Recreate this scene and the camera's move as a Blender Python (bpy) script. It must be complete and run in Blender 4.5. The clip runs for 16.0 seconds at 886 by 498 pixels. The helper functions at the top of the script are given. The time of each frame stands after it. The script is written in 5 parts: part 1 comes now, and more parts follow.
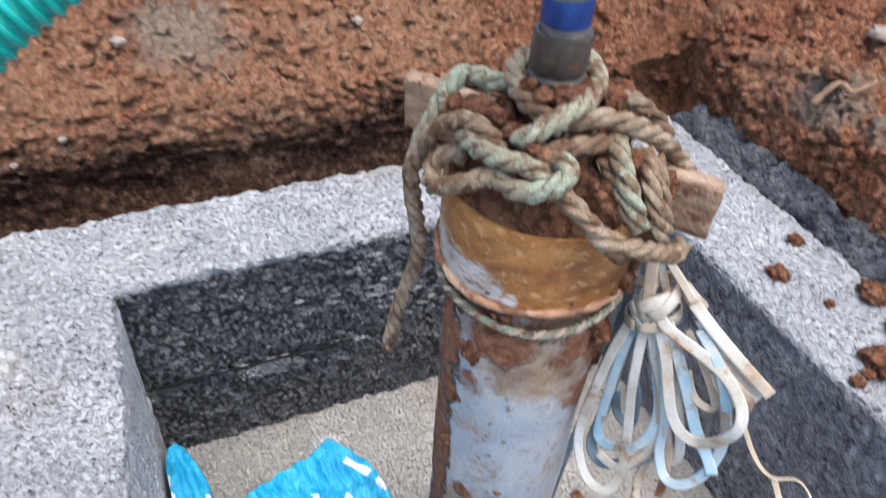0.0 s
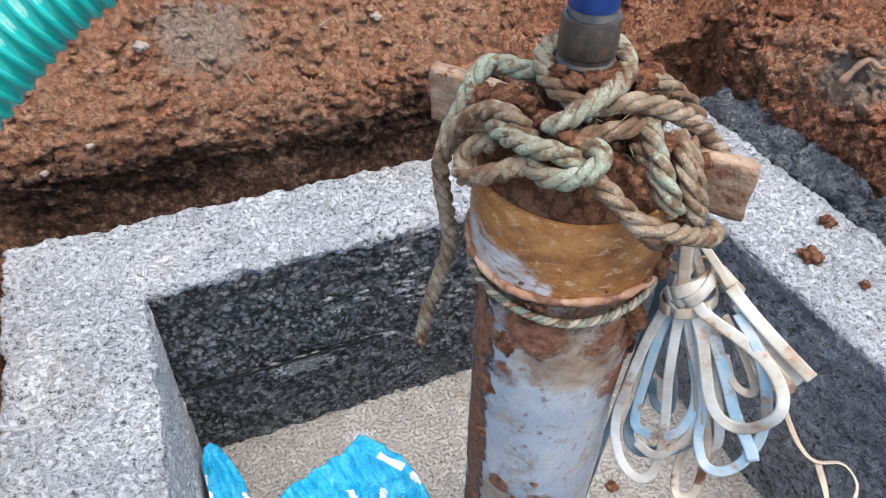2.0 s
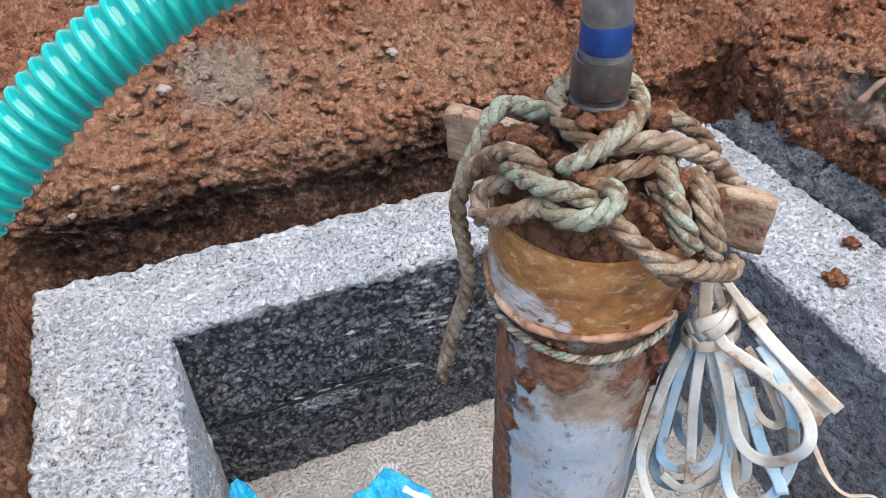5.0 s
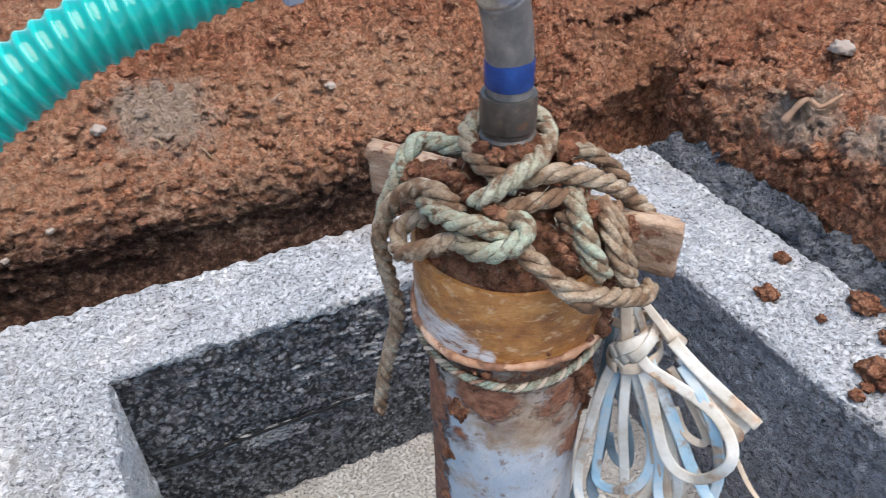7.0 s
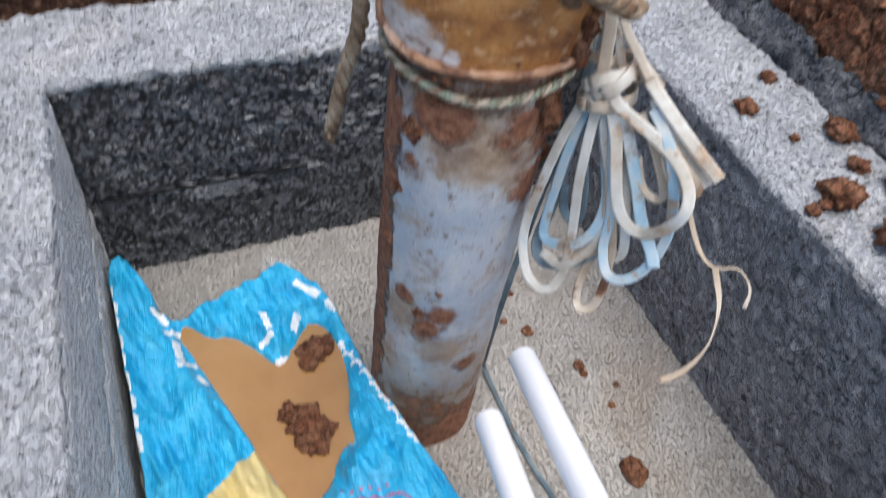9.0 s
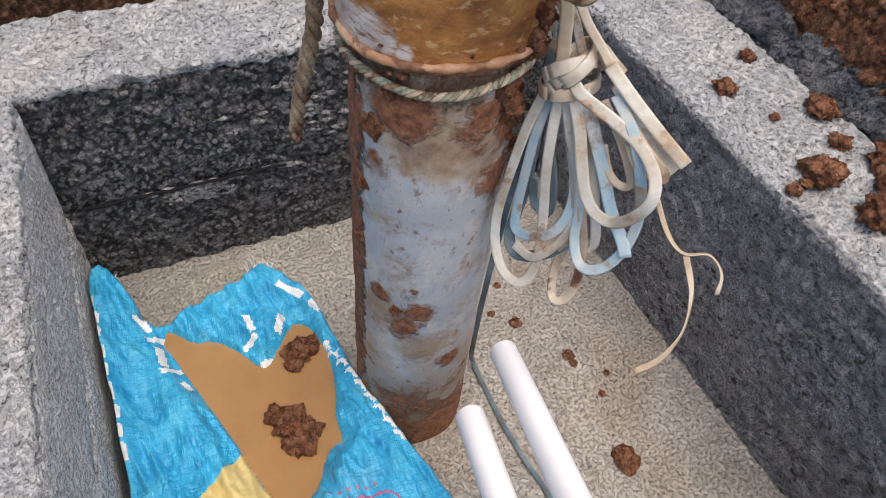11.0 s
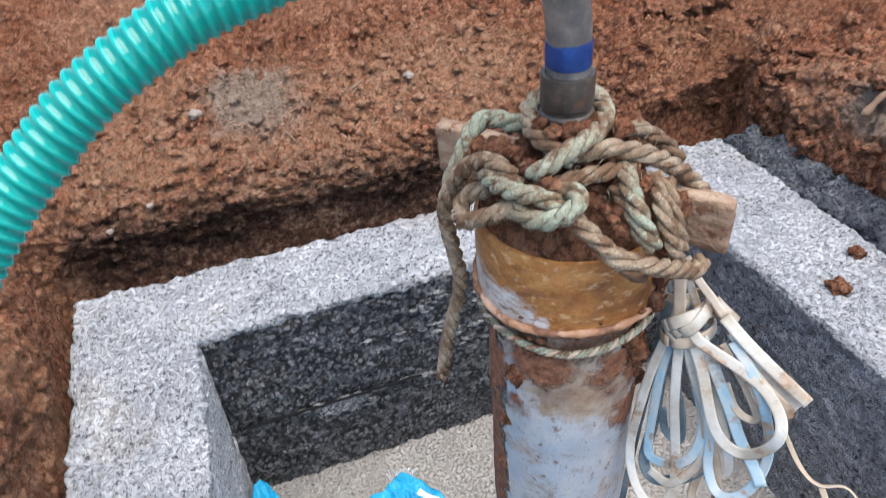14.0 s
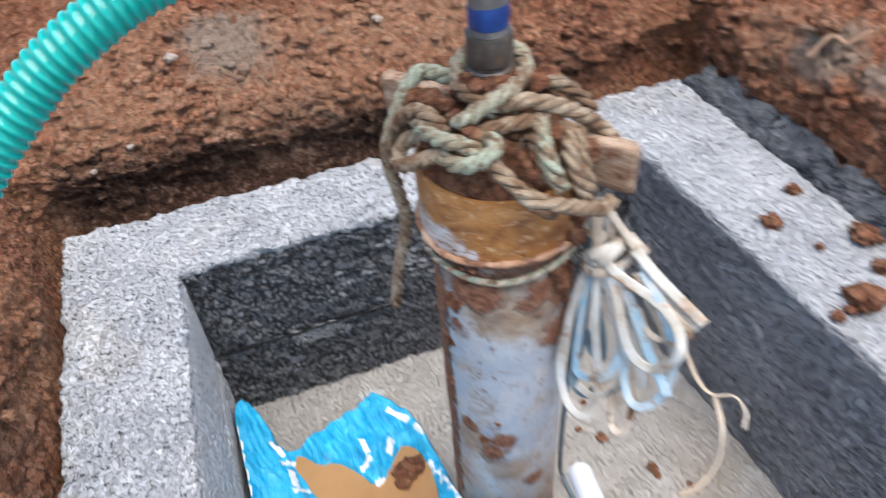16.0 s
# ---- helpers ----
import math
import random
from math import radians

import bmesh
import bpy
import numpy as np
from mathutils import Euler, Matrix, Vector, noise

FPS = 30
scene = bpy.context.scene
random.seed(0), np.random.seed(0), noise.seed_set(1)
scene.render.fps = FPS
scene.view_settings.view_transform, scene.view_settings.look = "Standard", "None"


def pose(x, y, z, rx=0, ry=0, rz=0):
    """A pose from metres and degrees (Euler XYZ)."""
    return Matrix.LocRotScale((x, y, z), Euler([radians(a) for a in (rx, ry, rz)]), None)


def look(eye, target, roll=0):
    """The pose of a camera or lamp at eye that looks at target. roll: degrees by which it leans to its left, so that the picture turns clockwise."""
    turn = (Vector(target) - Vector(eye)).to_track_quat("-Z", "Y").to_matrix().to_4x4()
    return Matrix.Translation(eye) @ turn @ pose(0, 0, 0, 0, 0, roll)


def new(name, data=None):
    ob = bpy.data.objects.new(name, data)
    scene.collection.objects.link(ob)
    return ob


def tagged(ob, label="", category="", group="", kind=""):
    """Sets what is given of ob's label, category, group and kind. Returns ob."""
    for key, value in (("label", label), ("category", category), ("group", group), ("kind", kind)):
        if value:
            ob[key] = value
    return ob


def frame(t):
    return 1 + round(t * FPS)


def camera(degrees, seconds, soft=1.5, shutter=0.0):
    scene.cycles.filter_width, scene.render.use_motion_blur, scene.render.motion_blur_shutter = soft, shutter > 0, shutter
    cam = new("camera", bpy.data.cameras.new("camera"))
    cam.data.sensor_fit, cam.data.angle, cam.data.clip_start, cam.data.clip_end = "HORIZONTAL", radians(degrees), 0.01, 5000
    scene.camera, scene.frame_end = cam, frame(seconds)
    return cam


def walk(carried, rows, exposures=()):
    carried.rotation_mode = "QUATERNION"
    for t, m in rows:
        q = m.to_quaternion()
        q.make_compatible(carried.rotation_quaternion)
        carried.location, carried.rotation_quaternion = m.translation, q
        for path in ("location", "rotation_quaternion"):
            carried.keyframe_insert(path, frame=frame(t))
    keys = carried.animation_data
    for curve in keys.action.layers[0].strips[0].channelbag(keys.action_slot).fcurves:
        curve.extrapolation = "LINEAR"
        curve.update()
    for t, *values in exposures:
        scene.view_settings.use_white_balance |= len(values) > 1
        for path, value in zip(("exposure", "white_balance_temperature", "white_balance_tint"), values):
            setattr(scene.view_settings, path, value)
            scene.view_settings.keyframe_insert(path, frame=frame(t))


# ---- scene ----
cam = camera(62.9, 16.0, soft=0.7, shutter=0.5)
PATH = [
    (0, (-0.2418, -0.4190, 1.0389), (0.1581, 0.6377, 0.0522), 4.00),
    (0.5, (-0.2440, -0.4148, 1.0141), (0.1925, 0.5580, -0.0409), 4.82),
    (1, (-0.2407, -0.4152, 1.0098), (0.1822, 0.5933, -0.0169), 4.30),
    (1.5, (-0.2451, -0.4140, 1.0218), (0.1435, 0.6188, 0.0058), 2.54),
    (2, (-0.2506, -0.4171, 1.0354), (0.1072, 0.6470, 0.0406), 0.77),
    (2.5, (-0.2561, -0.4220, 1.0425), (0.0814, 0.6648, 0.0652), 0.30),
    (3, (-0.2429, -0.4191, 1.0499), (0.1058, 0.6695, 0.0787), -1.15),
    (3.2, (-0.2462, -0.4190, 1.0510), (0.0898, 0.6769, 0.0835), -1.44),
    (5.3, (-0.2473, -0.4125, 1.0493), (0.0782, 0.6973, 0.0940), -2.13),
    (5.5, (-0.2484, -0.4124, 1.0504), (0.0832, 0.7067, 0.1082), -2.03),
    (6, (-0.2484, -0.4124, 1.0504), (0.0779, 0.7130, 0.1138), -2.17),
    (6.5, (-0.2385, -0.4148, 1.0594), (0.1164, 0.7145, 0.1382), -2.64),
    (7, (-0.2143, -0.4248, 1.0593), (0.1892, 0.6859, 0.1355), -2.07),
    (7.5, (-0.2022, -0.4263, 1.0550), (0.2275, 0.6708, 0.1267), -1.51),
    (8, (-0.2022, -0.4355, 1.0172), (0.2418, 0.6001, 0.0270), 2.78),
    (8.5, (-0.2165, -0.4512, 0.9801), (0.2260, 0.5243, -0.0700), 7.84),
    (9, (-0.2198, -0.4731, 0.9479), (0.1882, 0.4157, -0.1895), 9.30),
    (9.2, (-0.2242, -0.4857, 0.9315), (0.1689, 0.3761, -0.2316), 10.67),
    (11.3, (-0.1857, -0.4731, 0.9479), (0.2200, 0.4115, -0.1935), 5.91),
    (11.5, (-0.1868, -0.4741, 0.9491), (0.2355, 0.4171, -0.1811), 5.76),
    (12, (-0.1725, -0.4609, 0.9943), (0.2331, 0.5343, -0.0522), -0.43),
    (12.5, (-0.2000, -0.4551, 1.0777), (0.1104, 0.7120, 0.1879), -6.65),
    (13, (-0.2429, -0.4746, 1.1039), (-0.0449, 0.7595, 0.2746), -7.31),
    (13.5, (-0.2176, -0.4719, 1.0859), (0.0568, 0.7109, 0.2053), -6.06),
    (14, (-0.2165, -0.4729, 1.0650), (0.0347, 0.6862, 0.1466), -5.02),
    (14.5, (-0.2198, -0.4871, 1.0432), (0.0007, 0.6404, 0.0788), -3.92),
    (15, (-0.2110, -0.4937, 1.0438), (-0.0070, 0.6341, 0.0761), -5.21),
    (15.5, (-0.1978, -0.5150, 1.0293), (0.0467, 0.5865, 0.0409), -2.63),
    (15.8, (-0.193, -0.511, 1.061), (0.076, 0.974, -0.251), -4.8),
    (16, (-0.1780, -0.5423, 1.1126), (0.0493, 0.5326, 0.0913), -5.37),
]
EXPOSURES = [(0, 1.0, 6500, 10), (8.2, 0.96, 6500, 10), (8.8, 0.72, 6500, 10), (9.2, 0.62, 6550, 10), (11.3, 0.54, 7500, 14), (11.6, 0.56, 7450, 14), (12.1, 0.82, 7000, 12), (12.6, 0.95, 6700, 11), (13.0, 0.92, 6500, 11), (13.5, 0.95, 6500, 10), (15.0, 0.98, 6500, 10), (16.0, 1.03, 6500, 10)]
walk(cam, [(t, look(eye, target, roll)) for t, eye, target, roll in PATH], EXPOSURES)

# ---- light ----
world = bpy.data.worlds.new("sky")
scene.world = world
world.use_nodes = True
wn = world.node_tree
sky = wn.nodes.new("ShaderNodeTexSky")
sky.sky_type, sky.sun_disc = "NISHITA", False
sky.sun_elevation, sky.sun_rotation = radians(72), radians(155)
wn.links.new(sky.outputs[0], wn.nodes["Background"].inputs[0])
wn.nodes["Background"].inputs[1].default_value = 0.15
sun = new("sun", bpy.data.lights.new("sun", "SUN"))
sun.data.energy, sun.data.angle, sun.data.color = 2.6, radians(65), (1.0, 0.93, 0.84)
sun.matrix_world = look((0.25, -0.55, 2.6), (0, 0, 0.4))


# ---- materials ----
class Mat:
    """A node material that is put together step by step."""

    def __init__(self, name, rough=0.9, metal=0.0, spec=0.3):
        self.m = bpy.data.materials.new(name)
        self.m.use_nodes = True
        self.t = self.m.node_tree
        self.b = self.t.nodes["Principled BSDF"]
        self.b.inputs["Roughness"].default_value = rough
        self.b.inputs["Metallic"].default_value = metal
        self.b.inputs["Specular IOR Level"].default_value = spec
        self.co = self.t.nodes.new("ShaderNodeTexCoord").outputs["Object"]
        self.h = None

    def node(self, kind, **values):
        n = self.t.nodes.new(kind)
        for k, v in values.items():
            n.inputs[k.replace("_", " ")].default_value = v
        return n

    def noise(self, scale, detail=6, rough=0.6, stretch=None):
        n = self.node("ShaderNodeTexNoise", Scale=scale, Detail=detail, Roughness=rough)
        src = self.co
        if stretch:
            mp = self.node("ShaderNodeMapping", Scale=stretch)
            self.t.links.new(self.co, mp.inputs[0])
            src = mp.outputs[0]
        self.t.links.new(src, n.inputs["Vector"])
        return n.outputs["Fac"]

    def cells(self, scale, warp=0.0, tone=False):
        """Grains: the distance from each one's middle, or a tone of its own for each."""
        n = self.node("ShaderNodeTexVoronoi", Scale=scale)
        src = self.co
        if warp:
            k = self.node("ShaderNodeTexNoise", Scale=scale * 0.9, Detail=3)
            self.t.links.new(self.co, k.inputs["Vector"])
            v = self.t.nodes.new("ShaderNodeVectorMath")
            v.operation = "MULTIPLY_ADD"
            self.t.links.new(k.outputs["Color"], v.inputs[0])
            v.inputs[1].default_value = (warp, warp, warp)
            self.t.links.new(self.co, v.inputs[2])
            src = v.outputs[0]
        self.t.links.new(src, n.inputs["Vector"])
        return n.outputs["Color" if tone else "Distance"]

    def ramp(self, fac, stops):
        r = self.t.nodes.new("ShaderNodeValToRGB")
        e = r.color_ramp.elements
        while len(e) < len(stops):
            e.new(0.5)
        for k, (p, c) in zip(e, stops):
            k.position = p
            k.color = (*c, 1) if len(c) == 3 else c
        self.t.links.new(fac, r.inputs[0])
        return r.outputs[0]

    def mix(self, fac, a, b, kind="MIX"):
        n = self.t.nodes.new("ShaderNodeMix")
        n.data_type, n.blend_type = "RGBA", kind
        for s, i in ((fac, 0), (a, 6), (b, 7)):
            if isinstance(s, (float, int)):
                n.inputs[i].default_value = s
            elif isinstance(s, tuple):
                n.inputs[i].default_value = (*s, 1)
            else:
                self.t.links.new(s, n.inputs[i])
        return n.outputs[2]

    def mask(self, scale, lo, hi, stretch=None):
        return self.ramp(self.noise(scale, stretch=stretch), [(lo, (0, 0, 0)), (hi, (1, 1, 1))])

    def axis(self, name, lo, hi):
        """0 below lo, 1 above hi, along one axis of the thing."""
        s = self.t.nodes.new("ShaderNodeSeparateXYZ")
        self.t.links.new(self.co, s.inputs[0])
        m = self.node("ShaderNodeMapRange", From_Min=lo, From_Max=hi)
        self.t.links.new(s.outputs[name], m.inputs[0])
        return m.outputs[0]

    def times(self, a, b, op="MULTIPLY"):
        n = self.t.nodes.new("ShaderNodeMath")
        n.operation = op
        for i, s in enumerate((a, b)):
            if isinstance(s, (float, int)):
                n.inputs[i].default_value = s
            else:
                self.t.links.new(s, n.inputs[i])
        return n.outputs[0]

    def spot(self, centre, radius, ragged=0.6):
        """A ragged patch round a place: 1 inside, 0 outside."""
        v = self.t.nodes.new("ShaderNodeVectorMath")
        v.operation = "DISTANCE"
        self.t.links.new(self.co, v.inputs[0])
        v.inputs[1].default_value = centre
        far = self.times(v.outputs["Value"], self.times(self.times(self.noise(22, 6, 0.7), -0.5, "ADD"), ragged * radius * 4), "ADD")
        m = self.node("ShaderNodeMapRange", From_Min=radius * 0.7, From_Max=radius * 1.15, To_Min=1.0, To_Max=0.0)
        self.t.links.new(far, m.inputs[0])
        return m.outputs[0]

    def colour(self, c):
        if isinstance(c, tuple):
            self.b.inputs["Base Color"].default_value = (*c, 1)
        else:
            self.t.links.new(c, self.b.inputs["Base Color"])
        return self

    def bump(self, h, dist, strength=1.0):
        n = self.node("ShaderNodeBump", Strength=strength, Distance=dist)
        self.t.links.new(h, n.inputs["Height"])
        if self.h is not None:
            self.t.links.new(self.h, n.inputs["Normal"])
        self.h = n.outputs[0]
        self.t.links.new(self.h, self.b.inputs["Normal"])
        return self

    def gloss(self, s):
        self.t.links.new(s, self.b.inputs["Roughness"])
        return self


def soil_mat(name, base, pale, dark, ground=False):
    m = Mat(name, 0.93, spec=0.25)
    c = m.ramp(m.noise(7, 9, 0.7), [(0.32, m_mid(base, dark, 0.45)), (0.46, base), (0.56, m_mid(base, pale, 0.3)), (0.68, pale)])
    c = m.mix(m.times(m.mask(60, 0.46, 0.62), 0.55), c, pale)
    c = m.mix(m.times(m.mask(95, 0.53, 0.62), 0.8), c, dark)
    # shade of fine cracks, put into the colour
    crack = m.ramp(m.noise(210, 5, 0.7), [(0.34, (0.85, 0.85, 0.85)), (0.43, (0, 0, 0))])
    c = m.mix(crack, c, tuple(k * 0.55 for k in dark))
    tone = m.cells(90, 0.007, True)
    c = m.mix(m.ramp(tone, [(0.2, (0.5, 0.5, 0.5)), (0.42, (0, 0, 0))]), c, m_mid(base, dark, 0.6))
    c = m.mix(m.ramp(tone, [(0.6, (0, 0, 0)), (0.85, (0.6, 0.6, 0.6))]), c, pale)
    # between crumbs, shade is coloured in where the bump sinks
    gap_shade = m.ramp(m.cells(90, 0.007), [(0.46, (0, 0, 0)), (0.68, (0.6, 0.6, 0.6))])
    c = m.mix(gap_shade, c, tuple(k * 0.6 for k in dark))
    c = m.mix(m.times(m.mask(300, 0.56, 0.66), 0.5), c, m_mid(pale, (0.8, 0.6, 0.45), 0.4))
    if ground:
        s = m.t.nodes.new("ShaderNodeSeparateXYZ")
        m.t.links.new(m.co, s.inputs[0])
        # trodden ochre spoil near the edge, ground redder and darker farther out and over the right bank
        c = m.mix(m.times(m.mask(3.2, 0.47, 0.6), 0.6), c, m.mix(0.55, c, (0.60, 0.335, 0.19)))
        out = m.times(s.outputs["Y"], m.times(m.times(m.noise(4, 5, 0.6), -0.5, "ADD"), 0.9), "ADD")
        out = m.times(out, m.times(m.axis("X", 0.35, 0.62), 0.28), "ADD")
        far_red = m.node("ShaderNodeMapRange", From_Min=0.66, From_Max=1.0)
        m.t.links.new(out, far_red.inputs[0])
        c = m.mix(m.times(far_red.outputs[0], 0.62), c, m.mix(0.4, (0.30, 0.10, 0.048), c))
        # wet soil low on the bank, with the overhanging lip's shade put into its colour
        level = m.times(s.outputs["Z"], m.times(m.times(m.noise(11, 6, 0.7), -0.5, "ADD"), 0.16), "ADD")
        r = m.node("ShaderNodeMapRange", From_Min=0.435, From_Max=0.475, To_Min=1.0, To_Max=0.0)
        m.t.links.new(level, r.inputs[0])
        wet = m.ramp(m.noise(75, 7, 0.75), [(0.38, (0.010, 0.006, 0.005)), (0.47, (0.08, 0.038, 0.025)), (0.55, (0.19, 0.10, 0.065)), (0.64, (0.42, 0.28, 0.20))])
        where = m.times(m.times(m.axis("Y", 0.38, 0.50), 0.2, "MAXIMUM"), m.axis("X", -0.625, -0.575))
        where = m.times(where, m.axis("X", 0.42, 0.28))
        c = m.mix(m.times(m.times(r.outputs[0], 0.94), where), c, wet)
        for centre, radius in (((-0.20, 0.60, 0.53), 0.17), ((-0.48, 0.62, 0.53), 0.12), ((0.08, 0.70, 0.55), 0.13), ((0.62, 0.42, 0.53), 0.10), ((-0.50, 1.0, 0.62), 0.14)):
            c = m.mix(m.times(m.spot(centre, radius, 0.5), 0.42), c, m.mix(m.mask(75, 0.42, 0.58), (0.46, 0.21, 0.115), (0.86, 0.55, 0.36)))
        grey = m.ramp(m.noise(60, 6, 0.7), [(0.35, (0.40, 0.29, 0.215)), (0.65, (0.66, 0.53, 0.42))])
        for centre, radius in (((-0.27, 0.70, 0.54), 0.085), ((0.665, 0.33, 0.53), 0.07), ((0.70, 0.22, 0.54), 0.06), ((-0.55, 1.25, 0.66), 0.1)):
            c = m.mix(m.times(m.spot(centre, radius, 0.35), 0.85), c, grey)
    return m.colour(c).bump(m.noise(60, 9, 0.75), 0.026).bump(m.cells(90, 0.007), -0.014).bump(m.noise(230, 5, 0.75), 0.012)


def m_mid(a, b, k):
    return tuple(x + (y - x) * k for x, y in zip(a, b))


def cement_mat(name, a, b, c2, stain=(0.3, 0.2, 0.13), pit=0.8, open_at=0.44, size=150, relief=0.008, rough=0.9, spec=0.3, patch=0.35, lump=0.0, beads=0.0, salt=0.2):
    """Cement of open grain: a, b, c2 are its dark, usual and pale tones; pits sit where the grain falls below open_at."""
    m = Mat(name, rough, spec=spec)
    c = m.ramp(m.noise(11, 9, 0.72), [(0.3, a), (0.48, b), (0.66, c2)])
    c = m.mix(m.times(m.mask(40, 0.5, 0.64), salt), c, tuple(min(0.86, k * 1.18) for k in c2))
    c = m.mix(m.times(m.mask(4.5, 0.52, 0.66), patch), c, stain)
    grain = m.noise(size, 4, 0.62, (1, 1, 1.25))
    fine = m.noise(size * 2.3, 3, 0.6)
    # pits and fine specks: their inner shade is mixed into the colour
    pit_shade = m.ramp(grain, [(open_at - 0.055, (1, 1, 1)), (open_at + 0.015, (0, 0, 0))])
    pit_shade = m.times(pit_shade, m.ramp(m.noise(20, 5, 0.65), [(0.40, (0.3, 0.3, 0.3)), (0.55, (1, 1, 1))]))
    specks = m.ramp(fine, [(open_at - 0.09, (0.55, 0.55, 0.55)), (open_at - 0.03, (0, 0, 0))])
    c = m.mix(m.times(m.times(pit_shade, specks, "MAXIMUM"), pit), c, tuple(k * 0.16 for k in a))
    if beads:  # coated stones, the shade in the hollows between them put into the colour
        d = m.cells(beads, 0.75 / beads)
        hollow_shade = m.times(m.ramp(d, [(0.40, (0, 0, 0)), (0.56, (1, 1, 1))]), m.ramp(m.noise(beads * 0.5, 3, 0.6), [(0.36, (0.3, 0.3, 0.3)), (0.52, (1, 1, 1))]))
        c = m.mix(m.times(hollow_shade, 0.96), c, tuple(k * 0.12 for k in a))
        m.bump(d, -3.2 / beads)
    m.bump(m.noise(38, 6, 0.65), 0.010 + lump)
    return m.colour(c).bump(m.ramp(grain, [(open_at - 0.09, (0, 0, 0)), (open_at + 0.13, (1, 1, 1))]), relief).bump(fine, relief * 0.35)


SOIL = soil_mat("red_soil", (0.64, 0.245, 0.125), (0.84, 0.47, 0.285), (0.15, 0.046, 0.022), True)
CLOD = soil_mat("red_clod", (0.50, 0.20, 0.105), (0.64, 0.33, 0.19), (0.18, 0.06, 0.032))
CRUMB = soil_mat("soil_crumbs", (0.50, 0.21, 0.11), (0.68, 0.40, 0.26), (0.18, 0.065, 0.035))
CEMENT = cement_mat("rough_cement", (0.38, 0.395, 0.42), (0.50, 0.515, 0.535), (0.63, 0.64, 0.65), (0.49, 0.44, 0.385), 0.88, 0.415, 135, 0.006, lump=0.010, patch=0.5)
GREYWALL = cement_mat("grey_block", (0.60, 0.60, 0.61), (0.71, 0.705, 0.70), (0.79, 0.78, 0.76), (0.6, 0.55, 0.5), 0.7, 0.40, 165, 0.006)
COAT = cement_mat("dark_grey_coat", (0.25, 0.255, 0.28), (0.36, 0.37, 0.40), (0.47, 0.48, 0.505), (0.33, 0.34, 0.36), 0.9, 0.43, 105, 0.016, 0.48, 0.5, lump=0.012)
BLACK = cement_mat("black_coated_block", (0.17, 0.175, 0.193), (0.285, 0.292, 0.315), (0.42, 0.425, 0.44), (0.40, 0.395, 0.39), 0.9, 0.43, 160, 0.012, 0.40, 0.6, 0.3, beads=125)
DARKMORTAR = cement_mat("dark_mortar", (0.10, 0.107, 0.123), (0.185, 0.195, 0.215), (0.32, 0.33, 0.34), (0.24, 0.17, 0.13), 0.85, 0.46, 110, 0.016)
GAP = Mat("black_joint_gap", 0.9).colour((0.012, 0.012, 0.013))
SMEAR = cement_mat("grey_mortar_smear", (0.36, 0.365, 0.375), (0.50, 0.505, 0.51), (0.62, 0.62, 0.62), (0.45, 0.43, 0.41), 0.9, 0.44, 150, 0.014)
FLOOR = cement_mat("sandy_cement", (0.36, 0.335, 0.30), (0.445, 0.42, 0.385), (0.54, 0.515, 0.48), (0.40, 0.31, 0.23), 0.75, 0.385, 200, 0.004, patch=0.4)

# ---- builders ----
def part(name, bm, mat, parent=None, label="", smooth=True, crisp=False):
    me = bpy.data.meshes.new(name)
    bm.normal_update()
    bm.to_mesh(me)
    bm.free()
    for k in mat if isinstance(mat, (list, tuple)) else [mat]:
        me.materials.append(k.m)
    if smooth:
        me.polygons.foreach_set("use_smooth", [True] * len(me.polygons))
    if crisp:
        me.set_sharp_from_angle(angle=radians(32))
    ob = new(name, me)
    ob.parent = parent
    return tagged(ob, label=label)


def from_arrays(name, verts, faces, mat, parent=None, label="", slots=None):
    me = bpy.data.meshes.new(name)
    me.from_pydata(verts, [], faces)
    for k in mat if isinstance(mat, (list, tuple)) else [mat]:
        me.materials.append(k.m)
    me.polygons.foreach_set("use_smooth", [True] * len(me.polygons))
    if slots is not None:
        me.polygons.foreach_set("material_index", slots)
    me.update()
    ob = new(name, me)
    ob.parent = parent
    return tagged(ob, label=label)


def fbm(p, scale, octaves=4):
    return noise.fractal(Vector(p) * scale, 0.9, 2.1, octaves)


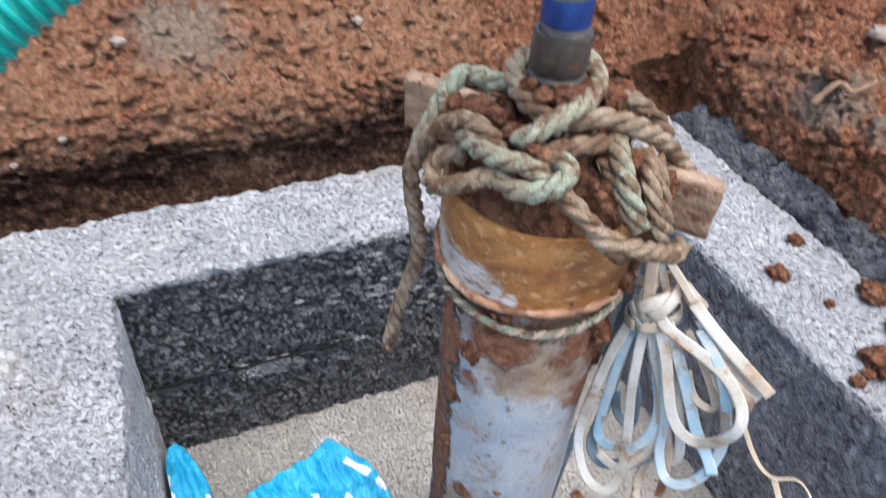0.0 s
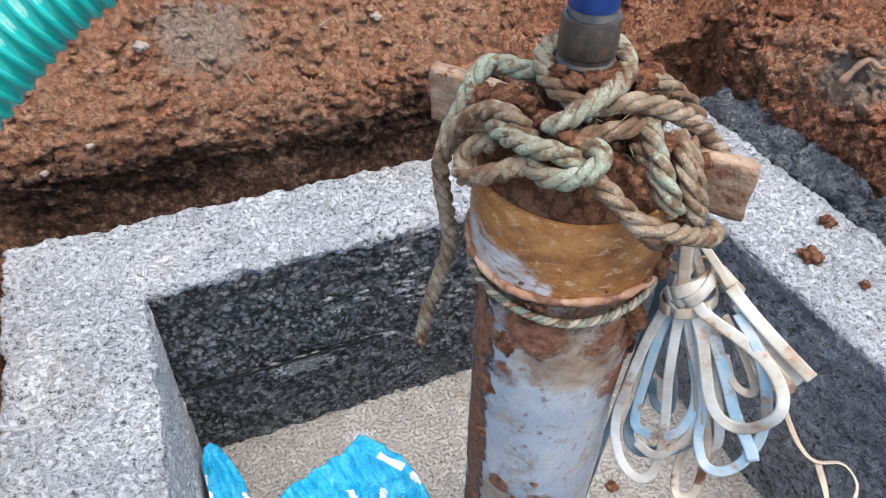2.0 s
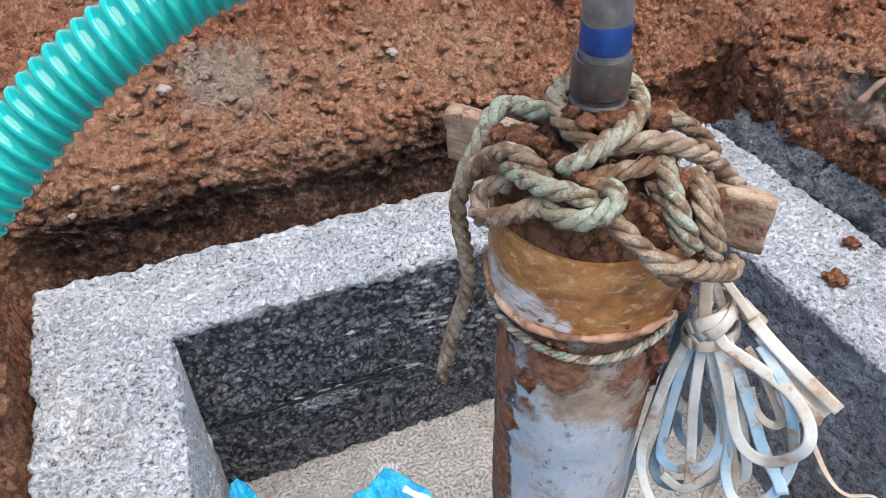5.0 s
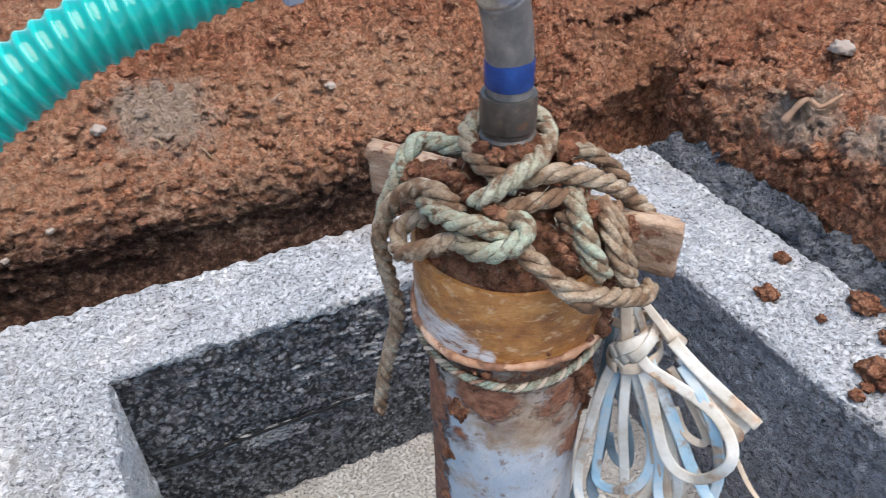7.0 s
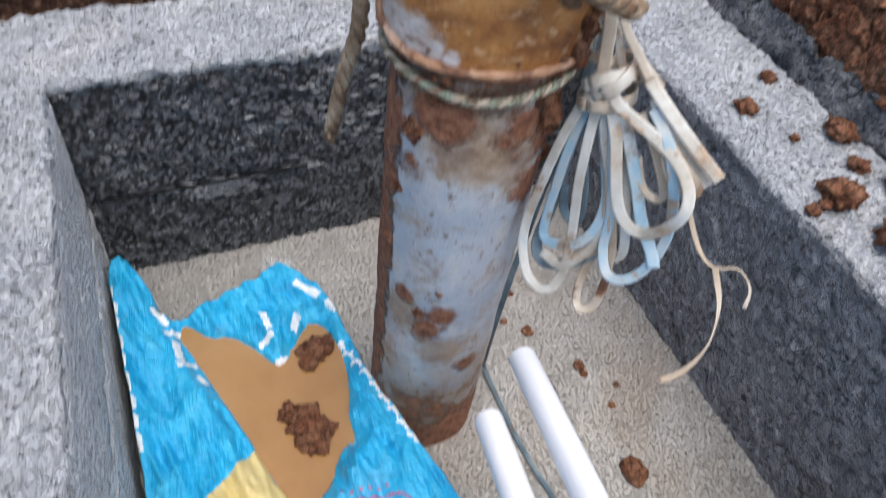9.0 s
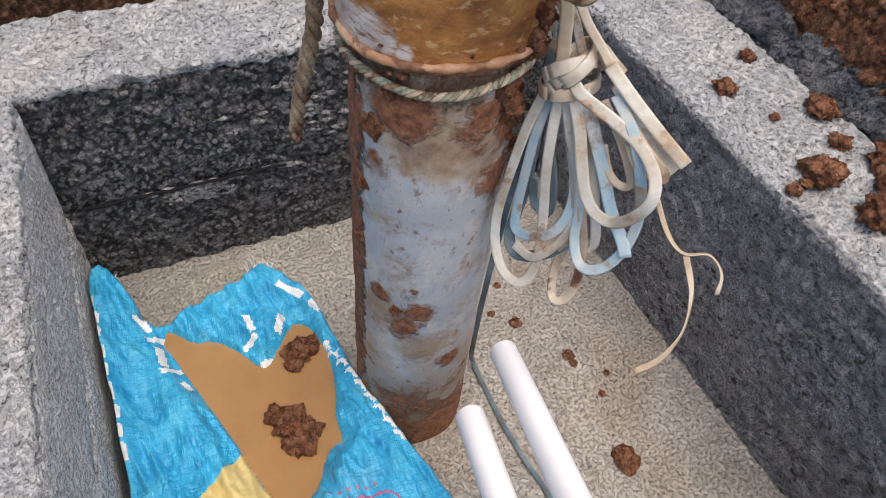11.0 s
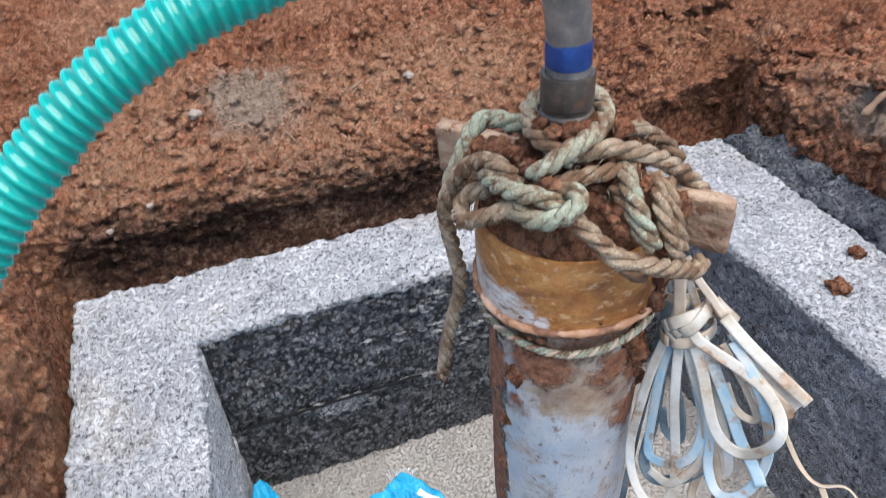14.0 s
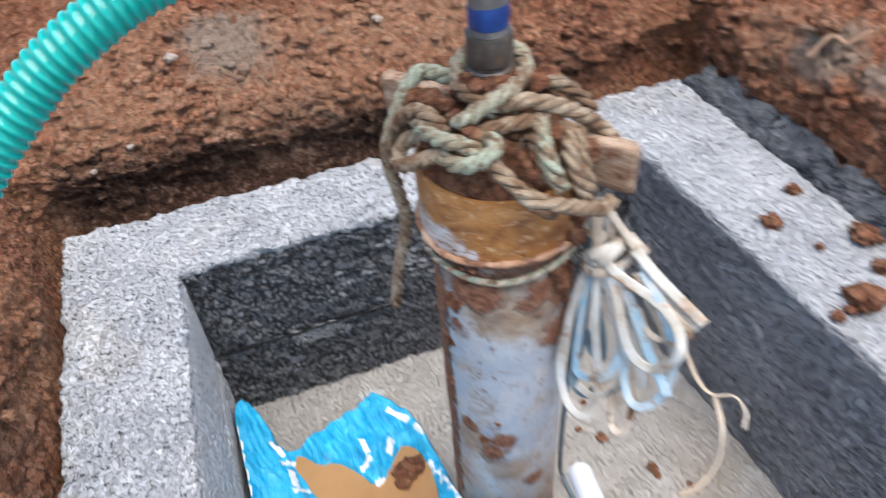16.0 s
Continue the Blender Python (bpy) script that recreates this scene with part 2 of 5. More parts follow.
def rough_block(bm, corners, step=0.01, r=0.006, amp=0.002, scale=60, nodule=0.0, size_of=150):
    """A worn six-sided block; corners: four below, four above, in the same round."""
    c = [Vector(k) for k in corners]
    size = [(c[1] - c[0]).length, (c[3] - c[0]).length, (c[4] - c[0]).length]
    n = [max(2, round(s / step)) for s in size]

    def place(u, v, w):
        p = [u * size[0], v * size[1], w * size[2]]
        q = [min(max(a, r), s - r) for a, s in zip(p, size)]
        d = Vector(p) - Vector(q)
        if d.length > 1e-9:
            d = d.normalized() * r
        u, v, w = [(a + b) / s for a, b, s in zip(q, d, size)]
        lo = c[0].lerp(c[1], u).lerp(c[3].lerp(c[2], u), v)
        hi = c[4].lerp(c[5], u).lerp(c[7].lerp(c[6], u), v)
        x = lo.lerp(hi, w)
        k = noise.turbulence_vector(x * scale, 3, False)
        return x + (k - Vector((0.5, 0.5, 0.5)) * 0) * amp

    made = {}

    def vert(i, j, k):
        key = (i, j, k)
        if key not in made:
            made[key] = bm.verts.new(place(i / n[0], j / n[1], k / n[2]))
        return made[key]

    for k in (0, n[2]):
        for i in range(n[0]):
            for j in range(n[1]):
                f = [vert(i, j, k), vert(i + 1, j, k), vert(i + 1, j + 1, k), vert(i, j + 1, k)]
                bm.faces.new(f if k else f[::-1])
    for j in (0, n[1]):
        for i in range(n[0]):
            for k in range(n[2]):
                f = [vert(i, j, k), vert(i + 1, j, k), vert(i + 1, j, k + 1), vert(i, j, k + 1)]
                bm.faces.new(f[::-1] if j else f)
    for i in (0, n[0]):
        for j in range(n[1]):
            for k in range(n[2]):
                f = [vert(i, j, k), vert(i, j + 1, k), vert(i, j + 1, k + 1), vert(i, j, k + 1)]
                bm.faces.new(f if i else f[::-1])
    if nodule:  # stony grain standing proud of the face
        bm.normal_update()
        for v in made.values():
            v.co += v.normal * nodule * (0.55 * noise.noise(v.co * size_of) + 0.7 * noise.noise(v.co * 48) + 0.3 * noise.noise(v.co * 230))


def spline(points, step):
    """An even row of places along a smooth curve through the points."""
    p = [Vector(k) for k in points]
    p = [p[0] * 2 - p[1]] + p + [p[-1] * 2 - p[-2]]
    dense = []
    for a, b, c, d in zip(p, p[1:], p[2:], p[3:]):
        for i in range(24):
            t = i / 24
            dense.append(0.5 * (2 * b + (c - a) * t + (2 * a - 5 * b + 4 * c - d) * t * t + (3 * b - a - 3 * c + d) * t ** 3))
    dense.append(p[-2])
    out, left = [dense[0]], step
    for a, b in zip(dense, dense[1:]):
        gap = (b - a).length
        while gap >= left and gap > 0:
            a = a.lerp(b, left / gap)
            out.append(a.copy())
            gap = (b - a).length
            left = step
        left -= gap
    return out


def frames_along(path, up=Vector((0, 0, 1))):
    """Tangent, side and top at each place of a path, turned as little as possible."""
    out, side = [], None
    for i, p in enumerate(path):
        t = (path[min(i + 1, len(path) - 1)] - path[max(i - 1, 0)]).normalized()
        if side is None:
            side = t.cross(up)
            if side.length < 1e-4:
                side = t.cross(Vector((1, 0, 0)))
        side = (side - t * side.dot(t)).normalized()
        out.append((t, side, side.cross(t)))
    return out


def sweep(bm, path, section, frames=None, caps=True):
    """section(i) gives the outline as (side, top) pairs at place i."""
    frames = frames or frames_along(path)
    rows = []
    for i, (p, (t, s, u)) in enumerate(zip(path, frames)):
        rows.append([bm.verts.new(p + s * a + u * b) for a, b in section(i)])
    for a, b in zip(rows, rows[1:]):
        for k in range(len(a)):
            j = (k + 1) % len(a)
            bm.faces.new((a[k], a[j], b[j], b[k]))
    if caps:
        bm.faces.new(rows[0][::-1])
        bm.faces.new(rows[-1])


def ring(r, n=16, squash=1.0):
    return [(r * math.cos(2 * math.pi * k / n), r * squash * math.sin(2 * math.pi * k / n)) for k in range(n)]


def lathe(bm, profile, n=64, wobble=0.0, centre=(0, 0), close=True):
    """Turns a profile of (radius, height) round the upright axis."""
    rows = []
    for i, (r, z) in enumerate(profile):
        row = []
        for k in range(n):
            a = 2 * math.pi * k / n
            d = wobble * noise.noise(Vector((math.cos(a) * 2, math.sin(a) * 2, z * 30 + i * 0.3))) if wobble else 0
            row.append(bm.verts.new((centre[0] + (r + d) * math.cos(a), centre[1] + (r + d) * math.sin(a), z)))
        rows.append(row)
    for a, b in zip(rows, rows[1:]):
        for k in range(n):
            j = (k + 1) % n
            bm.faces.new((a[k], a[j], b[j], b[k]))
    if close:
        bm.faces.new(rows[0][::-1])
        bm.faces.new(rows[-1])


# ---- the pit: soil, chamber walls, floor ----
RIM = 0.367
IN = [(-0.405, 0.330), (0.375, 0.385), (0.475, -0.50), (-0.357, -0.52)]
OUT = [(-0.589, 0.476), (0.548, 0.556), (0.665, -0.66), (-0.475, -0.68)]


def bank():
    """The dug-out soil round the chamber: one sheet, from the foot of the walls to far away."""
    per = {0: 430, 1: 380, 2: 60, 3: 260}
    start = []
    for k in range(4):
        a, b = Vector(OUT[k]), Vector(OUT[(k + 1) % 4])
        for i in range(per[k]):
            start.append((k, i / per[k], a.lerp(b, i / per[k])))
    corners = [Vector(c) for c in OUT]
    ways = [Vector(w) for w in ((-1, 1), (1, 1), (1, -1), (-1, -1))]
    # rise of each bank: distance outwards, height
    back = [(0.012, -0.2), (0.045, 0.28), (0.068, 0.335), (0.072, 0.37), (0.064, 0.402), (0.050, 0.432), (0.070, 0.464), (0.13, 0.515), (0.21, 0.56), (0.4, 0.60), (0.8, 0.66)]
    right = [(0.015, -0.2), (0.035, 0.30), (0.038, 0.34), (0.042, 0.38), (0.048, 0.43), (0.058, 0.48), (0.09, 0.53), (0.2, 0.555), (0.4, 0.60), (0.5, 0.61), (0.8, 0.66)]
    left = [(0.012, -0.2), (0.014, 0.20), (0.018, 0.32), (0.028, 0.38), (0.045, 0.45), (0.065, 0.50), (0.10, 0.53), (0.2, 0.56), (0.4, 0.60), (0.5, 0.62), (0.8, 0.66)]
    tail = [(1.3, 0.70), (2.2, 0.74), (5, 0.8), (14, 0.9), (60, 1.0), (400, 1.0)]
    fine = []
    steps = [6, 8, 10, 10, 10, 12, 20, 28, 52, 70, 44, 24, 10, 5, 4, 3]
    for i, n in enumerate(steps):
        fine += [i + j / n for j in range(n)]
    fine.append(len(steps))

    def prof(table, s):
        rows = table + tail
        i = min(int(s), len(rows) - 2)
        f = s - i
        return rows[i][0] + (rows[i + 1][0] - rows[i][0]) * f, rows[i][1] + (rows[i + 1][1] - rows[i][1]) * f

    tables = [back, right, left, left]
    verts, n = [], len(start)
    for s in fine:
        for k, f, p in start:
            d, z = prof(tables[k], s)
            d0, z0 = prof(tables[(k - 1) % 4], s)
            d1, z1 = prof(tables[(k + 1) % 4], s)
            edge = 0.06
            if f < edge:
                w = 0.5 - 0.5 * f / edge
                d, z = d + (d0 - d) * w, z + (z0 - z) * w
            elif f > 1 - edge:
                w = 0.5 - 0.5 * (1 - f) / edge
                d, z = d + (d1 - d) * w, z + (z1 - z) * w
            if k == 0 and f > 0.8 and z < 0.55:
                d += 0.045 * min(1.0, (f - 0.8) / 0.12)
            if k == 1 and f < 0.03 and z < 0.55:
                d += 0.045 * (1 - f / 0.03)
            wa, wb = ways[k], ways[(k + 1) % 4]
            q = p + wa.lerp(wb, f) * d
            x = Vector((q.x, q.y, z))
            near = max(0.0, min(1.0, (z - 0.31) / 0.08))
            amp = near * min(1.0, 3.0 / (1 + d))
            if amp > 0 and d < 30:
                big = noise.noise(x * 5.0) * 0.022
                warp = x + noise.noise_vector(x * 40) * 0.012
                lump = noise.fractal(x * 12, 0.7, 2.1, 5) * 0.020 + (0.42 - noise.voronoi(warp * 13)[0][0]) * 0.022 + (0.42 - noise.voronoi(warp * 24)[0][0]) * 0.036 + (0.42 - noise.voronoi(warp * 58)[0][0]) * 0.024
                lump *= 0.4 + 1.3 * max(0.0, noise.noise(x * 7 + Vector((9, 2, 4))) + 0.3)
                small = noise.fractal(x * 95, 0.6, 2.1, 5) * 0.011
                up = 0.3 if d < 0.09 else 0.9
                if d < 0.09 and k == 0:  # layers showing in the cut face
                    small += 0.012 * noise.noise(Vector((x.x * 9, x.y * 9, x.z * 70))) + 0.008 * noise.noise(Vector((x.x * 40, x.y * 40, x.z * 130)))
                out = wa.lerp(wb, f).normalized()
                h = (big + lump + small) * amp
                x += Vector((-out.x * h * (1 - up), -out.y * h * (1 - up), h * up))
            verts.append(x)
    faces = []
    for r in range(len(fine) - 1):
        for i in range(n):
            j = (i + 1) % n
            faces.append((r * n + i, r * n + j, (r + 1) * n + j, (r + 1) * n + i))
    faces.append(tuple(range(n)))
    seats = [v for v in verts if v.z > 0.33 and -1.0 < v.x < 1.2 and -0.2 < v.y < 2.2]
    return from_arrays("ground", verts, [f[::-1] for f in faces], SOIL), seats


GROUND, SEATS = bank()
tagged(GROUND, "crumbly red laterite soil banks dug around the concrete chamber", "ground", kind="structure")


def quad(a, b, c, d, lo, hi):
    return [(*p, lo) for p in (a, b, c, d)] + [(*p, hi) for p in (a, b, c, d)]


def wall(name, k, label, courses, top_mat):
    """A block wall along side k: two courses of blocks and a rough cement top."""
    a, b, c, d = (Vector(p) for p in (IN[k], IN[(k + 1) % 4], OUT[(k + 1) % 4], OUT[k]))
    base = new(name)
    tagged(base, label, "wall", kind="structure")
    rows = [(-0.06, 0.158, courses[0]), (0.166, RIM - 0.016, courses[1])]
    for i, (lo, hi, mat) in enumerate(rows):
        bm = bmesh.new()
        rough_block(bm, quad(a, b, c, d, lo, hi), 0.0042 if mat is BLACK else 0.012, 0.006, 0.003, 60, 0.0085 if mat is BLACK else 0.003, 105)
        part("block_course", bm, mat, base, smooth=True)
    bm = bmesh.new()
    e = (b - a).normalized() * 0.03
    tops = quad(a - e, b + e, c, d, RIM - 0.017, RIM)  # each runs on into the corners
    rough_block(bm, tops, 0.0044 if k != 2 else 0.02, 0.007, 0.004, 45, 0.0068, 120)
    part("cement_top", bm, top_mat, base, "rough pale grey cement top")
    # joint, set back
    s = 0.006 / (d - a).length
    p = [a.lerp(d, s), b.lerp(c, s), c, d]
    bm = bmesh.new()
    rough_block(bm, quad(*p, 0.156, 0.168), 0.012, 0.002, 0.003, 90)
    part("mortar_joint", bm, BLACK if k < 2 else GREYWALL, base)
    if k == 0:  # mortar squeezed out of the joint, and pale scuffs towards the middle
        inward = Vector((a.y - b.y, b.x - a.x)).normalized() * -1
        spots = random.Random(17)
        bm = bmesh.new()
        for i in range(150):
            place = spots.random()
            if place < 0.45:
                u, z, w = spots.gauss(0.235, 0.035), 0.149 + spots.uniform(-0.020, 0.006), 0.007
            elif place < 0.7:
                u, z, w = spots.uniform(0.14, 0.42), 0.160 + spots.uniform(-0.003, 0.004), 0.008
            else:
                u, z, w = spots.gauss(0.44, 0.07), spots.uniform(0.20, 0.335), 0.009
            p = a.lerp(b, u)
            made = bmesh.ops.create_icosphere(bm, subdivisions=2, radius=1.0)["verts"]
            w *= spots.uniform(0.5, 1.5)
            for v in made:
                q = 1 + 0.7 * noise.noise(v.co * 2.2 + Vector((i, 0, 0)))
                v.co = Vector((p.x + inward.x * 0.001 + v.co.x * w * q, p.y + inward.y * 0.001 + v.co.y * 0.0035 * q, z + v.co.z * w * 0.36 * q))
        part("mortar_smear", bm, SMEAR, base, "pale grey mortar squeezed from the joint")
        bm = bmesh.new()  # the open crack along the joint
        crack = [a.lerp(b, u) for u in np.linspace(0.02, 0.40, 40)]
        sweep(bm, [Vector((p.x, p.y - 0.0035, 0.1635 + 0.003 * noise.noise(Vector((i * 0.4, 0, 0))))) for i, p in enumerate(crack)], lambda i: ring(0.0022 + 0.002 * abs(noise.noise(Vector((i * 0.7, 3, 0)))), 6))
        part("joint_crack", bm, GAP, base, "dark open crack along the joint")
    if k == 1:  # one coat over both courses
        i = (a - d).normalized() * 0.005
        bm = bmesh.new()
        rough_block(bm, quad(a + i, b + i, b - i, a - i, -0.02, RIM - 0.0045), 0.0044, 0.003, 0.002, 40, 0.0055, 115)
        part("dark_coat", bm, COAT, base)
    if k == 1:  # dark mortar dragged along the outer edge of the top, up against the soil
        o = (c - b).normalized()
        bm = bmesh.new()
        lo = quad(d + o * 0.003, c + o * 0.003, c + o * 0.07, d + o * 0.07, 0.25, RIM)
        lo[4:] = [(*(d + o * 0.003), RIM - 0.002), (*(c + o * 0.003), RIM - 0.002), (*(c + o * 0.06), RIM + 0.04), (*(d + o * 0.06), RIM + 0.04)]
        rough_block(bm, lo, 0.007, 0.004, 0.012, 32, 0.012, 60)
        part("mortar_fillet", bm, DARKMORTAR, base, "dark bluish mortar smeared beside the top")
    return base


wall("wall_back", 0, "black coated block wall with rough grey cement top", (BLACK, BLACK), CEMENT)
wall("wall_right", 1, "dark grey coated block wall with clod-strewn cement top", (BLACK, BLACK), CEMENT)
wall("wall_front", 2, "grey block wall of the chamber", (GREYWALL, GREYWALL), CEMENT)
wall("wall_left", 3, "bare grey block wall with rough cement top", (GREYWALL, GREYWALL), CEMENT)

bm = bmesh.new()
rough_block(bm, quad((-0.5, 0.42), (0.52, 0.46), (0.56, -0.58), (-0.43, -0.6), -0.08, 0.0), 0.012, 0.004, 0.003, 30)
tagged(part("floor", bm, FLOOR), "sandy pale cement floor of the chamber", "floor", kind="structure")


# ---- materials of the things ----
def worn(name, stops, scale, rough, mud=0.0, mud_scale=16, metal=0.0, spec=0.4, bump=0.0006, mudcol=(0.26, 0.12, 0.065), stretch=None, fibre=0.0):
    m = Mat(name, rough, metal, spec)
    c = m.ramp(m.noise(scale, 8, 0.65, stretch), stops)
    if mud:
        c = m.mix(m.mask(mud_scale, 0.68 - mud, 0.74 - mud), c, m.mix(m.mask(120, 0.4, 0.6), mudcol, tuple(k * 0.6 for k in mudcol)))
    if fibre:
        m.bump(m.noise(800, 3, 0.6), fibre)
        c = m.mix(m.times(m.mask(500, 0.5, 0.66), 0.55), c, (0.10, 0.07, 0.045))
    return m.colour(c).bump(m.noise(150, 5, 0.6), bump)


def casing_mat():
    m = Mat("muddy_white_pipe", 0.38, spec=0.45)
    c = m.ramp(m.noise(9, 8, 0.65), [(0.33, (0.28, 0.325, 0.385)), (0.5, (0.40, 0.435, 0.475)), (0.66, (0.51, 0.525, 0.54))])
    c = m.mix(m.times(m.mask(30, 0.52, 0.62, (1, 1, 0.5)), 0.5), c, (0.58, 0.55, 0.50))
    wash = m.ramp(m.noise(30, 8, 0.75), [(0.34, (0.16, 0.075, 0.035)), (0.5, (0.29, 0.19, 0.115)), (0.66, (0.43, 0.33, 0.235))])
    mud = m.ramp(m.noise(120, 6, 0.75), [(0.35, (0.09, 0.035, 0.018)), (0.5, (0.23, 0.09, 0.045)), (0.66, (0.36, 0.165, 0.09))])
    lo = m.times(m.times(m.axis("Z", 0.30, 0.03), 0.40), m.times(m.noise(15, 8, 0.75), 0.75), "ADD")
    hi = m.times(m.times(m.axis("Z", 0.51, 0.61), 0.30), m.times(m.noise(18, 8, 0.75), 0.72), "ADD")
    both = m.times(lo, hi, "MAXIMUM")
    c = m.mix(m.ramp(both, [(0.44, (0, 0, 0)), (0.64, (0.92, 0.92, 0.92))]), c, wash)
    c = m.mix(m.ramp(m.noise(26, 9, 0.78), [(0.52, (0, 0, 0)), (0.64, (0.8, 0.8, 0.8))]), c, wash)
    c = m.mix(m.times(m.mask(95, 0.6, 0.67, (1, 1, 0.6)), 0.85), c, (0.20, 0.115, 0.07))
    thick = m.ramp(m.times(both, m.times(m.noise(40, 7, 0.75), 0.35), "ADD"), [(0.80, (0, 0, 0)), (0.88, (1, 1, 1))])
    side = m.times(m.axis("X", -0.062, -0.073), m.times(m.noise(45, 7, 0.75), 1.5))
    thick = m.times(thick, m.ramp(side, [(0.5, (0, 0, 0)), (0.62, (1, 1, 1))]), "MAXIMUM")
    for p, r in (((-0.065, -0.035, 0.524), 0.014), ((0.050, -0.054, 0.50), 0.030), ((0.052, -0.052, 0.545), 0.034), ((0.015, -0.072, 0.575), 0.022), ((-0.025, -0.069, 0.318), 0.018), ((-0.037, -0.063, 0.288), 0.020), ((-0.058, -0.045, 0.335), 0.012), ((0.017, -0.071, 0.211), 0.017), ((-0.072, -0.012, 0.55), 0.02), ((-0.05, -0.054, 0.59), 0.03)):
        thick = m.times(thick, m.spot(p, r, 0.8), "MAXIMUM")
    for p, r in (((-0.06, -0.042, 0.30), 0.035), ((0.03, -0.067, 0.54), 0.05), ((-0.02, -0.07, 0.25), 0.03), ((-0.03, -0.066, 0.555), 0.04)):
        c = m.mix(m.times(m.spot(p, r, 0.7), 0.8), c, wash)
    c = m.mix(thick, c, mud)
    m.colour(c).bump(thick, 0.0035).bump(m.noise(45, 7, 0.7), 0.0012).bump(m.noise(190, 5, 0.65), 0.0012)
    m.gloss(m.ramp(thick, [(0.0, (0.36, 0.36, 0.36)), (1.0, (0.85, 0.85, 0.85))]))
    return m


def collar_mat():
    m = Mat("rust_stained_sleeve", 0.36, spec=0.5)
    c = m.ramp(m.noise(22, 9, 0.72, (1, 1, 1.6)), [(0.30, (0.11, 0.034, 0.010)), (0.43, (0.27, 0.10, 0.024)), (0.54, (0.42, 0.185, 0.048)), (0.70, (0.58, 0.31, 0.11))])
    c = m.mix(m.times(m.mask(55, 0.5, 0.64, (0.8, 0.8, 1.2)), 0.6), c, (0.19, 0.07, 0.022))
    c = m.mix(m.times(m.mask(150, 0.57, 0.66, (0.6, 0.6, 1.2)), 0.6), c, (0.66, 0.45, 0.26))
    bare = m.spot((-0.082, -0.002, 0.652), 0.022, 0.4)
    for p, r in (((-0.079, -0.021, 0.649), 0.021), ((-0.072, -0.041, 0.648), 0.018), ((-0.062, -0.054, 0.645), 0.013), ((-0.050, -0.065, 0.641), 0.009)):
        bare = m.times(bare, m.spot(p, r, 0.55), "MAXIMUM")
    scraped = m.ramp(m.noise(110, 6, 0.7, (0.4, 0.4, 1.6)), [(0.40, (0.15, 0.15, 0.15)), (0.50, (1, 1, 1))])
    c = m.mix(m.times(m.times(bare, scraped), 0.92), c, m.ramp(m.noise(40, 5, 0.6), [(0.4, (0.50, 0.47, 0.45)), (0.6, (0.66, 0.65, 0.64))]))
    mud = m.ramp(m.noise(120, 6, 0.75), [(0.36, (0.10, 0.036, 0.018)), (0.5, (0.22, 0.085, 0.042)), (0.66, (0.33, 0.15, 0.085))])
    right = m.times(m.axis("X", 0.030, 0.072), m.times(m.noise(34, 7, 0.75), 1.5))
    low = m.times(m.axis("Z", 0.646, 0.624), m.times(m.noise(40, 7, 0.75), 1.4))
    dirt = m.ramp(m.times(right, low, "MAXIMUM"), [(0.40, (0, 0, 0)), (0.52, (1, 1, 1))])
    c = m.mix(dirt, c, mud)
    m.gloss(m.ramp(dirt, [(0.0, (0.33, 0.33, 0.33)), (1.0, (0.85, 0.85, 0.85))]))
    return m.colour(c).bump(m.noise(70, 7, 0.72, (0.8, 0.8, 1.2)), 0.0020).bump(dirt, 0.0022).bump(m.noise(240, 4, 0.7), 0.0010)


CASING = casing_mat()
COLLAR = collar_mat()
LIP = worn("pale_sleeve_edge", [(0.3, (0.30, 0.13, 0.065)), (0.5, (0.42, 0.22, 0.12)), (0.68, (0.66, 0.45, 0.32))], 34, 0.6, 0.2, 40)
ROPE = worn("dirty_rope", [(0.3, (0.17, 0.105, 0.062)), (0.48, (0.31, 0.225, 0.148)), (0.68, (0.50, 0.415, 0.305))], 48, 0.88, 0.18, 40, bump=0.003, mudcol=(0.22, 0.125, 0.07), fibre=0.0014)
OLIVE = worn("olive_rope", [(0.3, (0.18, 0.122, 0.076)), (0.48, (0.32, 0.26, 0.18)), (0.6, (0.37, 0.37, 0.27)), (0.72, (0.52, 0.51, 0.40))], 28, 0.88, 0.18, 40, bump=0.003, mudcol=(0.22, 0.13, 0.075), fibre=0.0014)
GREEN = worn("green_rope", [(0.3, (0.20, 0.165, 0.105)), (0.46, (0.32, 0.29, 0.205)), (0.57, (0.35, 0.40, 0.30)), (0.72, (0.52, 0.53, 0.42))], 55, 0.8, 0.16, 60, bump=0.003, mudcol=(0.28, 0.19, 0.115), fibre=0.0014)
WOOD = worn("muddy_timber", [(0.3, (0.20, 0.115, 0.07)), (0.5, (0.33, 0.215, 0.14)), (0.7, (0.48, 0.37, 0.27))], 30, 0.75, 0.13, 60, bump=0.004, mudcol=(0.33, 0.15, 0.085), stretch=(1, 1, 6))
WHITE = worn("white_flat_cable", [(0.3, (0.30, 0.245, 0.185)), (0.46, (0.48, 0.44, 0.37)), (0.6, (0.62, 0.61, 0.56)), (0.72, (0.42, 0.50, 0.54))], 17, 0.4, 0.12, 24, mudcol=(0.5, 0.36, 0.25))
BLUE = worn("pale_blue_flat_cable", [(0.3, (0.20, 0.34, 0.45)), (0.47, (0.32, 0.48, 0.57)), (0.58, (0.47, 0.53, 0.54)), (0.7, (0.62, 0.60, 0.55))], 14, 0.38, 0.10, 24, mudcol=(0.42, 0.33, 0.25))
TAN = worn("stained_flat_cable", [(0.3, (0.34, 0.25, 0.17)), (0.55, (0.50, 0.41, 0.31)), (0.75, (0.62, 0.57, 0.49))], 24, 0.5, 0.08, 22)
